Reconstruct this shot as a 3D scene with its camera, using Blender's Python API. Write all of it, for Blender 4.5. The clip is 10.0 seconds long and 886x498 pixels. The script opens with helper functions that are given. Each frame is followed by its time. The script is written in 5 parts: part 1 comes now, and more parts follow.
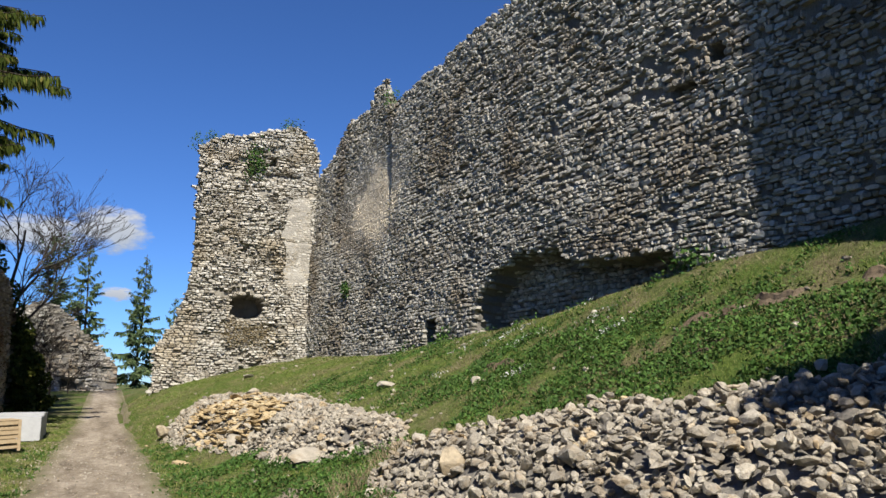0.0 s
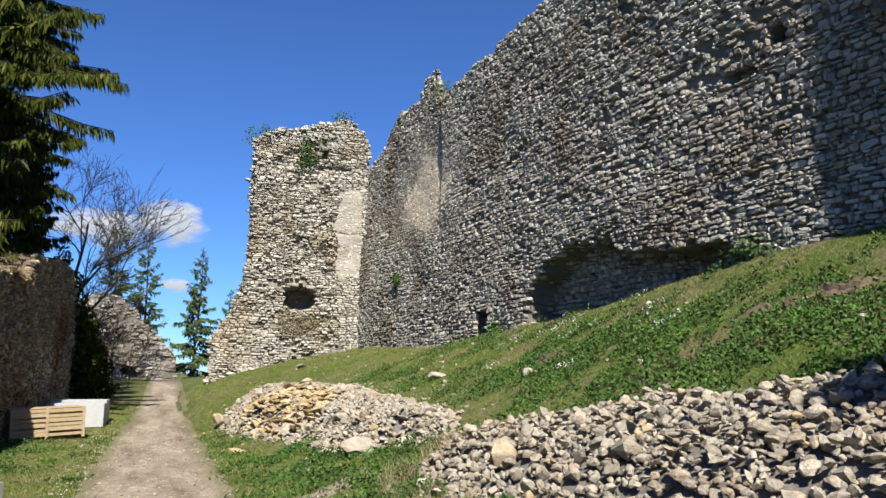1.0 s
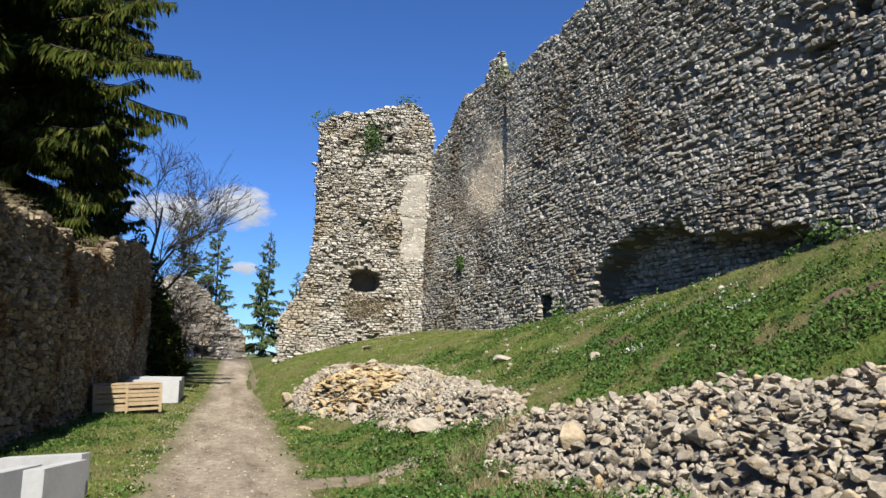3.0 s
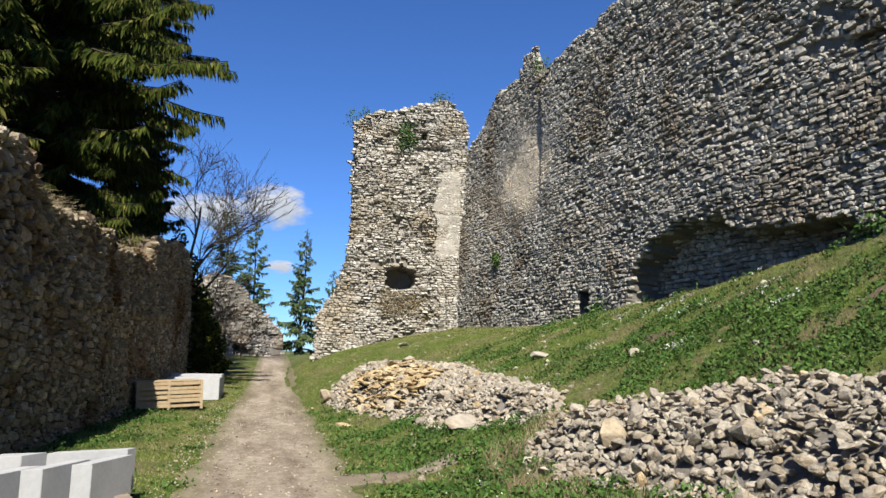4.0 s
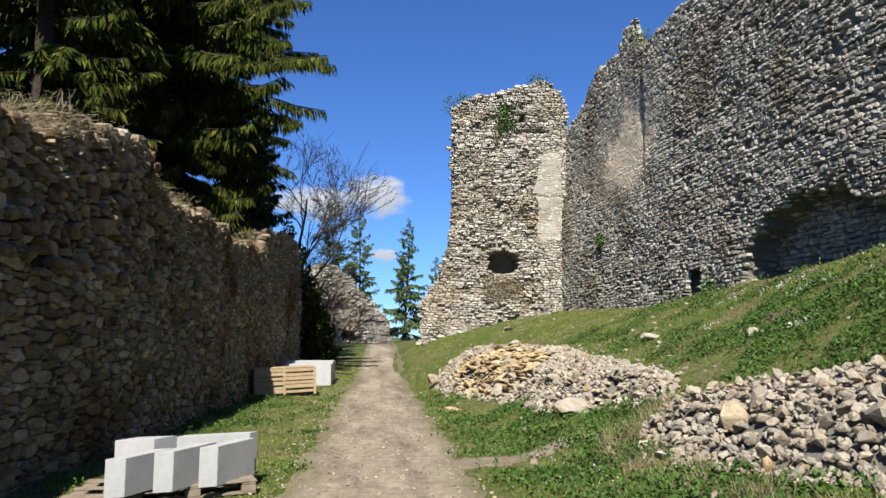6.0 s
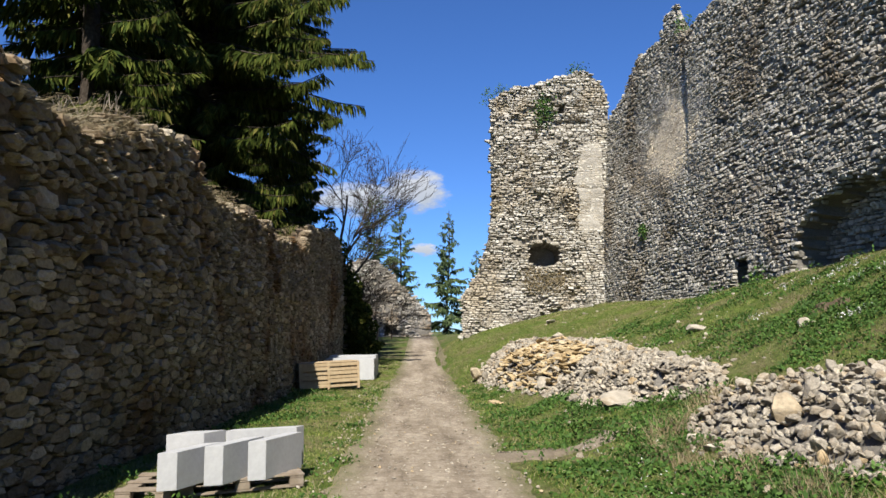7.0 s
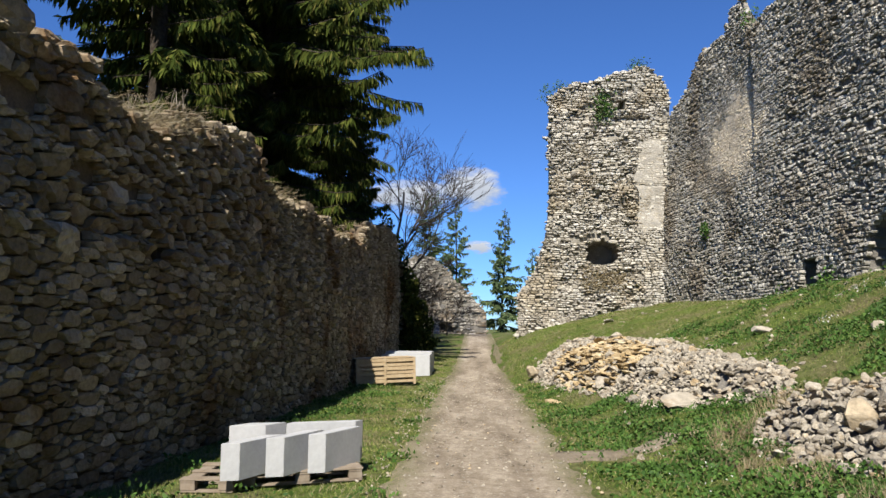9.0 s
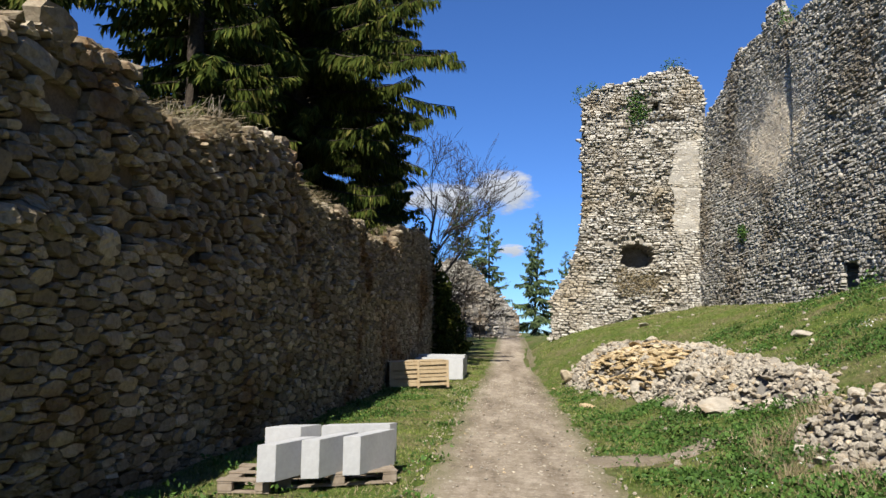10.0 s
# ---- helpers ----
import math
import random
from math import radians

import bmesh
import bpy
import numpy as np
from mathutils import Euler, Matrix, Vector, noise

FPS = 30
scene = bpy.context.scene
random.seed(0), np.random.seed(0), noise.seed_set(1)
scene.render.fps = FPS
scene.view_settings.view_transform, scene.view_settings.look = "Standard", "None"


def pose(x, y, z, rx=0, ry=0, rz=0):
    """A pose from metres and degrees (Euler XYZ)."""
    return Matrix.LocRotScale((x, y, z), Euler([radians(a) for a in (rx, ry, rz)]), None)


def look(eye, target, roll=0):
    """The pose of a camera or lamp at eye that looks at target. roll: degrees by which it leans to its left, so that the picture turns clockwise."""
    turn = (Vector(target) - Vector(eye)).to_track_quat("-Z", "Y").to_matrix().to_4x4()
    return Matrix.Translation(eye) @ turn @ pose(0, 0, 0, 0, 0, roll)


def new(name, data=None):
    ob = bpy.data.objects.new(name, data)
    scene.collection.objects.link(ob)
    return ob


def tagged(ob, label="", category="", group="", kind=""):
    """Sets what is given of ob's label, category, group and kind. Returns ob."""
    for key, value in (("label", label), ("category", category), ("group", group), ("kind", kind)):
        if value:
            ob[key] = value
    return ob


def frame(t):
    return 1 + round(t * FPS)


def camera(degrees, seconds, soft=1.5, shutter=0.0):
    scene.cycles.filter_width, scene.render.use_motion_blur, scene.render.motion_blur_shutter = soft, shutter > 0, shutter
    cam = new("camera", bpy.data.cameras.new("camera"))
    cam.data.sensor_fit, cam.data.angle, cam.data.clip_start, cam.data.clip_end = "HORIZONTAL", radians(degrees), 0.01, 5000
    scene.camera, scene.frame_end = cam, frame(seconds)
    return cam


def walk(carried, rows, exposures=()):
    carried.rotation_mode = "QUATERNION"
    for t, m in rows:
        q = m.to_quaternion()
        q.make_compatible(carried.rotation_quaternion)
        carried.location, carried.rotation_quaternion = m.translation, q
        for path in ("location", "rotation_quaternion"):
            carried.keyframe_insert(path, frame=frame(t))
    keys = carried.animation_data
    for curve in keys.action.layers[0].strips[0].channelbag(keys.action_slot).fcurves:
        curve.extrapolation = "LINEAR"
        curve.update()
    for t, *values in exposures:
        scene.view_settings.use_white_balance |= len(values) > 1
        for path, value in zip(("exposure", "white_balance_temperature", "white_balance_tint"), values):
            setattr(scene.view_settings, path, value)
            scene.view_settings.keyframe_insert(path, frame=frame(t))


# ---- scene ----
cam = camera(60.93, 10.0)
PATH = [
    (0, (0.000, 0.000, 1.650), (0.832, 1.785, 1.997), -0.00),
    (0.5, (-0.000, 0.019, 1.654), (0.776, 1.831, 1.992), 0.20),
    (1, (0.020, 0.069, 1.641), (0.731, 1.910, 1.966), 0.47),
    (1.5, (-0.003, 0.068, 1.637), (0.671, 1.925, 1.948), 0.95),
    (2, (-0.024, 0.090, 1.626), (0.608, 1.964, 1.922), 1.20),
    (2.5, (-0.031, 0.106, 1.621), (0.562, 1.995, 1.907), 1.35),
    (4, (-0.063, 0.144, 1.610), (0.407, 2.069, 1.881), 1.19),
    (4.5, (-0.083, 0.168, 1.608), (0.320, 2.109, 1.869), 1.25),
    (5, (-0.091, 0.195, 1.595), (0.235, 2.152, 1.845), 1.20),
    (5.5, (-0.089, 0.211, 1.594), (0.176, 2.179, 1.833), 0.64),
    (7, (-0.117, 0.250, 1.594), (-0.014, 2.237, 1.806), -0.34),
    (7.5, (-0.121, 0.257, 1.590), (-0.062, 2.245, 1.798), -0.51),
    (8, (-0.139, 0.271, 1.588), (-0.114, 2.260, 1.794), 0.05),
    (8.5, (-0.157, 0.292, 1.586), (-0.164, 2.282, 1.791), 0.32),
    (9, (-0.166, 0.296, 1.587), (-0.209, 2.285, 1.792), 0.57),
    (9.5, (-0.169, 0.289, 1.583), (-0.250, 2.277, 1.795), 0.71),
    (10, (-0.181, 0.300, 1.583), (-0.310, 2.285, 1.796), 0.72),
]
walk(cam, [(t, look(eye, target, roll)) for t, eye, target, roll in PATH],
     [(0, 0.84), (0.4, 1.04), (1.2, 1.06), (2.4, 0.94), (4, 1.0), (10, 0.97)])

# ---- light ----
SUN_HEAD, SUN_UP = 11.5, 46.0          # heading of the light from +y towards +x, and its elevation
world = bpy.data.worlds.new("sky")
scene.world = world
world.use_nodes = True
wn = world.node_tree.nodes
sky = wn.new("ShaderNodeTexSky")
sky.sky_type, sky.sun_disc = "NISHITA", False
sky.sun_elevation, sky.sun_rotation = radians(SUN_UP), radians(180 + SUN_HEAD)
sky.altitude, sky.air_density, sky.dust_density, sky.ozone_density = 1500, 1.0, 0.1, 3.0
tint = wn.new("ShaderNodeMix")
tint.data_type, tint.blend_type = "RGBA", "MULTIPLY"
tint.inputs[0].default_value, tint.inputs[7].default_value = 1.0, (0.53, 0.85, 1.36, 1)
world.node_tree.links.new(sky.outputs[0], tint.inputs[6])
world.node_tree.links.new(tint.outputs[2], wn["Background"].inputs[0])
wn["Background"].inputs[1].default_value = 0.0555
lamp = bpy.data.lights.new("sun", "SUN")
lamp.energy, lamp.angle, lamp.color = 5.0, radians(0.53), (1.0, 0.94, 0.84)
sun = new("sun", lamp)
a, e = radians(SUN_HEAD), radians(SUN_UP)
sun.matrix_world = look((0, 0, 40), (math.sin(a) * math.cos(e), math.cos(a) * math.cos(e), 40 - math.sin(e)))


# ---- materials ----
def material(name, rough=0.9, spec=0.3):
    m = bpy.data.materials.new(name)
    m.use_nodes = True
    b = m.node_tree.nodes["Principled BSDF"]
    b.inputs["Roughness"].default_value = rough
    b.inputs["Specular IOR Level"].default_value = spec
    return m, m.node_tree.nodes, m.node_tree.links, b


def noise_node(n, l, scale, detail=4.0, rough=0.6, coord="Object"):
    tc = n.new("ShaderNodeTexCoord")
    t = n.new("ShaderNodeTexNoise")
    t.inputs["Scale"].default_value, t.inputs["Detail"].default_value, t.inputs["Roughness"].default_value = scale, detail, rough
    l.new(tc.outputs[coord], t.inputs["Vector"])
    return t


def ramp(n, l, src, stops):
    r = n.new("ShaderNodeValToRGB")
    e = r.color_ramp.elements
    while len(e) < len(stops):
        e.new(0.5)
    for k, (p, c) in zip(e, stops):
        k.position, k.color = p, (*c, 1)
    l.new(src, r.inputs[0])
    return r


def mix(n, l, kind, fac, a, b):
    m = n.new("ShaderNodeMix")
    m.data_type, m.blend_type = "RGBA", kind
    for sock, v in ((m.inputs[0], fac), (m.inputs[6], a), (m.inputs[7], b)):
        if isinstance(v, (int, float)):
            sock.default_value = v
        elif isinstance(v, tuple):
            sock.default_value = (*v, 1)
        else:
            l.new(v, sock)
    return m.outputs[2]


def bump(n, l, b, srcs):
    last = None
    for src, strength, dist in srcs:
        k = n.new("ShaderNodeBump")
        k.inputs["Strength"].default_value, k.inputs["Distance"].default_value = strength, dist
        l.new(src, k.inputs["Height"])
        if last:
            l.new(last.outputs[0], k.inputs["Normal"])
        last = k
    l.new(last.outputs[0], b.inputs["Normal"])


def piece_random(n, l):
    """One value for each stone, whether it is an object of its own or an island of a joined mesh."""
    o, g, s, f = n.new("ShaderNodeObjectInfo"), n.new("ShaderNodeNewGeometry"), n.new("ShaderNodeMath"), n.new("ShaderNodeMath")
    s.operation, f.operation = "ADD", "FRACT"
    l.new(o.outputs["Random"], s.inputs[0]); l.new(g.outputs["Random Per Island"], s.inputs[1]); l.new(s.outputs[0], f.inputs[0])
    return f.outputs[0]


def stone_material(name, tones, stain, stain_scale=0.35, stain_low=0.5, stain_high=0.65, grain=14.0):
    m, n, l, b = material(name, 0.92, 0.2)
    col = ramp(n, l, piece_random(n, l), tones).outputs[0]
    fine = noise_node(n, l, grain, 6.0, 0.7, "Object")
    col = mix(n, l, "MULTIPLY", 0.75, col, ramp(n, l, fine.outputs[0], [(0.3, (0.45, 0.44, 0.42)), (0.6, (1.1, 1.1, 1.1))]).outputs[0])
    big = noise_node(n, l, stain_scale, 5.0, 0.65)
    col = mix(n, l, "MULTIPLY", ramp(n, l, big.outputs[0], [(stain_low, (0, 0, 0)), (stain_high, (1, 1, 1))]).outputs[0], col, stain)
    l.new(col, b.inputs["Base Color"])
    bump(n, l, b, [(noise_node(n, l, grain * 0.8, 5.0, 0.7).outputs[0], 0.9, 0.03), (noise_node(n, l, grain * 4, 4.0, 0.7).outputs[0], 0.6, 0.008)])
    return m


def wall_material():
    """The curtain wall's stone, with a tan field of old render left near the tower."""
    m = stone_material("curtain_wall_stone", GREY, (0.62, 0.55, 0.47))
    n, l = m.node_tree.nodes, m.node_tree.links
    b = n["Principled BSDF"]
    old = b.inputs["Base Color"].links[0].from_socket
    tc, mp = n.new("ShaderNodeTexCoord"), n.new("ShaderNodeMapping")
    mp.vector_type = "POINT"
    mp.inputs["Location"].default_value, mp.inputs["Scale"].default_value = (0, -23.4 / 4.4, -7.5 / 2.7), (0, 1 / 4.4, 1 / 2.7)
    ln = n.new("ShaderNodeVectorMath")
    ln.operation = "LENGTH"
    wob, add = noise_node(n, l, 1.2, 5.0, 0.65), n.new("ShaderNodeMath")
    l.new(tc.outputs["Object"], mp.inputs[0]); l.new(mp.outputs[0], ln.inputs[0])
    l.new(ln.outputs["Value"], add.inputs[0]); l.new(wob.outputs[0], add.inputs[1])
    fac = ramp(n, l, add.outputs[0], [(0.85, (0.85, 0.85, 0.85)), (1.6, (0, 0, 0))]).outputs[0]
    l.new(mix(n, l, "MIX", fac, old, (0.62, 0.54, 0.41)), b.inputs["Base Color"])
    return m


def ground_material():
    m, n, l, b = material("turf", 0.95, 0.1)
    fine = noise_node(n, l, 9.0, 6.0, 0.7)
    big = noise_node(n, l, 0.9, 5.0, 0.65)
    grass = ramp(n, l, fine.outputs[0], [(0.3, (0.028, 0.047, 0.0092)), (0.55, (0.072, 0.106, 0.0215)), (0.75, (0.13, 0.137, 0.047))]).outputs[0]
    dry = ramp(n, l, fine.outputs[0], [(0.3, (0.0678, 0.0576, 0.0271)), (0.7, (0.183, 0.156, 0.088))]).outputs[0]
    col = mix(n, l, "MIX", ramp(n, l, big.outputs[0], [(0.45, (0, 0, 0)), (0.64, (1, 1, 1))]).outputs[0], grass, dry)
    l.new(col, b.inputs["Base Color"])
    bump(n, l, b, [(fine.outputs[0], 1.0, 0.05), (noise_node(n, l, 60.0).outputs[0], 0.6, 0.015)])
    return m


def earth_material(name, dark, light, scale=5.0):
    m, n, l, b = material(name, 0.95, 0.15)
    big, fine = noise_node(n, l, 0.8, 5.0, 0.65), noise_node(n, l, scale * 6, 5.0, 0.75)
    col = ramp(n, l, big.outputs[0], [(0.35, dark), (0.65, light)]).outputs[0]
    col = mix(n, l, "MULTIPLY", 0.7, col, ramp(n, l, fine.outputs[0], [(0.35, (0.55, 0.54, 0.52)), (0.6, (1.15, 1.15, 1.15))]).outputs[0])
    l.new(col, b.inputs["Base Color"])
    bump(n, l, b, [(noise_node(n, l, scale, 5.0).outputs[0], 0.8, 0.05), (fine.outputs[0], 0.7, 0.012)])
    return m


def leaf_material(name, tones, rough=0.7, spec=0.2):
    m, n, l, b = material(name, rough, spec)
    g = n.new("ShaderNodeNewGeometry")
    big = noise_node(n, l, 1.3, 3.0)
    col = mix(n, l, "MULTIPLY", 0.6, ramp(n, l, g.outputs["Random Per Island"], tones).outputs[0],
              ramp(n, l, big.outputs[0], [(0.3, (0.5, 0.5, 0.5)), (0.65, (1.2, 1.2, 1.2))]).outputs[0])
    l.new(col, b.inputs["Base Color"])
    return m


def bark_material(name, dark, light):
    m, n, l, b = material(name, 0.95, 0.1)
    f = noise_node(n, l, 12.0, 6.0, 0.7)
    l.new(ramp(n, l, f.outputs[0], [(0.35, dark), (0.65, light)]).outputs[0], b.inputs["Base Color"])
    bump(n, l, b, [(f.outputs[0], 1.0, 0.03)])
    return m


def plain_material(name, dark, light, scale=6.0, rough=0.8, depth=0.004):
    m, n, l, b = material(name, rough, 0.3)
    f, g = noise_node(n, l, scale, 6.0, 0.7), noise_node(n, l, scale * 9, 4.0)
    col = mix(n, l, "MULTIPLY", 0.25, ramp(n, l, f.outputs[0], [(0.3, dark), (0.65, light)]).outputs[0], g.outputs[0])
    l.new(col, b.inputs["Base Color"])
    bump(n, l, b, [(g.outputs[0], 0.5, depth)])
    return m


def path_material():
    m, n, l, b = material("trodden_gravel", 0.95, 0.15)
    mid, fine = noise_node(n, l, 6.0, 6.0, 0.75), noise_node(n, l, 45.0, 5.0, 0.75)
    # wear runs along the path
    big, along = noise_node(n, l, 1.5, 6.0, 0.7), n.new("ShaderNodeMapping")
    along.inputs["Scale"].default_value = (1.0, 0.22, 1.0)
    l.new(big.inputs["Vector"].links[0].from_socket, along.inputs[0])
    l.new(along.outputs[0], big.inputs["Vector"])
    tc, cells = n.new("ShaderNodeTexCoord"), n.new("ShaderNodeTexVoronoi")
    cells.inputs["Scale"].default_value = 38.0
    l.new(tc.outputs["Object"], cells.inputs["Vector"])
    col = ramp(n, l, big.outputs[0], [(0.34, (0.135, 0.108, 0.079)), (0.5, (0.25, 0.21, 0.16)), (0.64, (0.34, 0.294, 0.232))]).outputs[0]
    col = mix(n, l, "MULTIPLY", 0.7, col, ramp(n, l, mid.outputs[0], [(0.36, (0.55, 0.52, 0.48)), (0.62, (1.15, 1.15, 1.15))]).outputs[0])
    col = mix(n, l, "MULTIPLY", 0.45, col, ramp(n, l, fine.outputs[0], [(0.35, (0.5, 0.5, 0.5)), (0.62, (1.2, 1.2, 1.2))]).outputs[0])
    grit = ramp(n, l, cells.outputs["Color"], [(0.8, (0, 0, 0)), (0.86, (1, 1, 1))]).outputs[0]
    col = mix(n, l, "MIX", mix(n, l, "MULTIPLY", 1.0, grit, (0.4, 0.4, 0.4)), col, (0.39, 0.355, 0.295))
    # towards the rim earth and short grass mix in
    at, edge = n.new("ShaderNodeAttribute"), n.new("ShaderNodeMath")
    at.attribute_name, edge.operation = "rim", "MULTIPLY"
    l.new(at.outputs["Fac"], edge.inputs[0])
    l.new(ramp(n, l, mid.outputs[0], [(0.36, (0.25, 0.25, 0.25)), (0.58, (1, 1, 1))]).outputs[0], edge.inputs[1])
    col = mix(n, l, "MIX", edge.outputs[0], col, ramp(n, l, fine.outputs[0], [(0.35, (0.06, 0.066, 0.022)), (0.65, (0.17, 0.15, 0.085))]).outputs[0])
    l.new(col, b.inputs["Base Color"])
    bump(n, l, b, [(mid.outputs[0], 0.12, 0.02), (cells.outputs["Distance"], 0.35, 0.01), (fine.outputs[0], 0.7, 0.008)])
    return m


GREY = [(0.0, (0.225, 0.212, 0.18)), (0.35, (0.325, 0.308, 0.268)), (0.75, (0.405, 0.386, 0.342)), (1.0, (0.48, 0.46, 0.412))]
WARM = [(0.0, (0.29, 0.265, 0.22)), (0.35, (0.40, 0.373, 0.322)), (0.75, (0.485, 0.46, 0.407)), (1.0, (0.55, 0.528, 0.475))]
M_WALL = wall_material()
M_TOWER = stone_material("tower_stone", WARM, (0.84, 0.77, 0.66), 0.5)
# The ruin's heavy brown stain also puts the trees' shade into its colour.
M_RUIN = stone_material("shade_stained_ruin_stone", GREY, (0.55, 0.44, 0.34), 0.5, 0.42, 0.6)
M_LEFT = stone_material("low_wall_stone", [(0.0, (0.145, 0.115, 0.074)), (0.5, (0.25, 0.205, 0.14)), (0.85, (0.345, 0.29, 0.205)), (1.0, (0.45, 0.39, 0.295))], (0.60, 0.43, 0.29), 0.6, grain=18.0)
M_MORTAR = earth_material("grey_mortar", (0.115, 0.105, 0.0915), (0.183, 0.17, 0.149), 6.0)
M_MORTAR_L = earth_material("brown_mortar", (0.10, 0.075, 0.050), (0.17, 0.13, 0.09), 6.0)
M_MORTAR_T = earth_material("pale_mortar", (0.183, 0.166, 0.136), (0.284, 0.264, 0.224), 6.0)
M_TAN = earth_material("tan_render", (0.50, 0.42, 0.31), (0.64, 0.56, 0.44), 7.0)
M_PLASTER = earth_material("old_plaster", (0.25, 0.232, 0.20), (0.365, 0.345, 0.305), 5.0)
M_RUBBLE = stone_material("rubble_stone", [(0.0, (0.24, 0.215, 0.175)), (0.4, (0.325, 0.293, 0.238)), (0.75, (0.39, 0.348, 0.28)), (0.92, (0.43, 0.39, 0.318)), (1.0, (0.43, 0.325, 0.19))], (0.8, 0.72, 0.62), 2.0, grain=5.0)
M_RUBBLE_REST = stone_material("small_rubble_stone", [(0.0, (0.24, 0.215, 0.175)), (0.4, (0.325, 0.293, 0.238)), (0.75, (0.39, 0.348, 0.28)), (0.92, (0.43, 0.39, 0.318)), (1.0, (0.43, 0.325, 0.19))], (0.8, 0.72, 0.62), 2.0, grain=26.0)
M_YELLOW = stone_material("yellow_slab_stone", [(0.0, (0.30, 0.225, 0.125)), (0.5, (0.43, 0.325, 0.18)), (1.0, (0.49, 0.41, 0.27))], (0.8, 0.75, 0.65), 2.0, grain=6.0)
M_PALE = stone_material("pale_boulder_stone", [(0.0, (0.37, 0.308, 0.216)), (1.0, (0.414, 0.352, 0.251))], (0.8, 0.75, 0.68), 2.0, grain=9.0)
M_TRACK = earth_material("worn_earth", (0.15, 0.122, 0.088), (0.25, 0.212, 0.162), 5.0)
M_TURF = ground_material()
M_PATH = path_material()
M_SOIL = earth_material("bare_soil", (0.0745, 0.0542, 0.0372), (0.149, 0.115, 0.078), 5.0)
M_BLADE = leaf_material("grass_blades", [(0.0, (0.052, 0.080, 0.012)), (0.5, (0.112, 0.155, 0.025)), (0.8, (0.172, 0.194, 0.048)), (1.0, (0.28, 0.24, 0.125))])
M_HERB = leaf_material("herb_leaves", [(0.0, (0.0238, 0.0576, 0.0101)), (0.6, (0.0474, 0.101, 0.017)), (1.0, (0.0745, 0.136, 0.0271))])
M_DRY = leaf_material("dry_grass", [(0.0, (0.149, 0.115, 0.061)), (0.6, (0.244, 0.196, 0.115)), (1.0, (0.312, 0.271, 0.183))])
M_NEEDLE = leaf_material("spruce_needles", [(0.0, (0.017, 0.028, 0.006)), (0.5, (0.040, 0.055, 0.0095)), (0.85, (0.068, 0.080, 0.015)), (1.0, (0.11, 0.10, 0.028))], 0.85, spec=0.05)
# Paler, bluer copy of the needles: distance haze is put into the colour.
M_NEEDLE_HAZED = leaf_material("hazed_spruce_needles", [(0.0, (0.035, 0.060, 0.026)), (0.6, (0.068, 0.105, 0.040)), (1.0, (0.115, 0.145, 0.06))])
M_BARK = bark_material("bark", (0.024, 0.019, 0.015), (0.066, 0.054, 0.043))
M_TWIG = bark_material("bare_twigs", (0.066, 0.0554, 0.0458), (0.15, 0.13, 0.107))
M_STALK = bark_material("pale_stalks", (0.123, 0.106, 0.0836), (0.264, 0.229, 0.176))
M_CONCRETE = plain_material("pale_concrete", (0.37, 0.376, 0.38), (0.45, 0.455, 0.46), 3.0, 0.75, 0.0012)
M_PLANK = plain_material("fresh_timber", (0.339, 0.244, 0.136), (0.447, 0.352, 0.224), 7.0, 0.7)
M_PALLET = plain_material("weathered_timber", (0.176, 0.136, 0.095), (0.284, 0.237, 0.183), 7.0, 0.85)
M_FLOWER = plain_material("white_petals", (0.474, 0.474, 0.461), (0.542, 0.542, 0.529))


# ---- building helpers ----
rng = np.random.default_rng(7)


def mesh(name, verts, faces, mat, smooth=False):
    me = bpy.data.meshes.new(name)
    me.from_pydata(np.asarray(verts, float).tolist(), [], faces if isinstance(faces, list) else faces.tolist())
    me.materials.append(mat)
    if smooth:
        me.polygons.foreach_set("use_smooth", [True] * len(me.polygons))
    me.update()
    return me


def obj(name, me, parent=None, label="", category="", group="", kind=""):
    ob = new(name, me)
    if parent is not None:
        ob.parent = parent
    return tagged(ob, label, category, group, kind)


def smooth01(v):
    v = np.clip(v, 0, 1)
    return v * v * (3 - 2 * v)


def wave(x, y, s, seed=0.0):
    """Cheap smooth noise over the plan, about -1 to 1, for arrays."""
    return (np.sin(x * 1.7 / s + 1.3 * seed + 1.1 * np.sin(y * 1.1 / s + seed)) + np.sin(y * 1.9 / s + 2.1 * seed + 1.2 * np.sin(x * 0.9 / s - seed))
            + 0.6 * np.sin((x + y) * 3.1 / s + seed * 3) + 0.5 * np.sin((x - 1.3 * y) * 4.3 / s - seed)) / 3.1


# ---- plan of the ground ----
def wall_x(y):
    return 9.5 - 0.052 * y            # face of the high curtain wall


def left_x(y):
    return -4.0 + 0.05 * y            # face of the low wall


def path_z(y):
    return 1.15 * smooth01((y - 21) / 25.0) - 1.6 * smooth01((y - 47) / 9.0)


def path_mid(y):
    return np.interp(y, [0, 7, 16, 30, 46], [0.08, 0.14, 0.30, 0.62, 1.0])


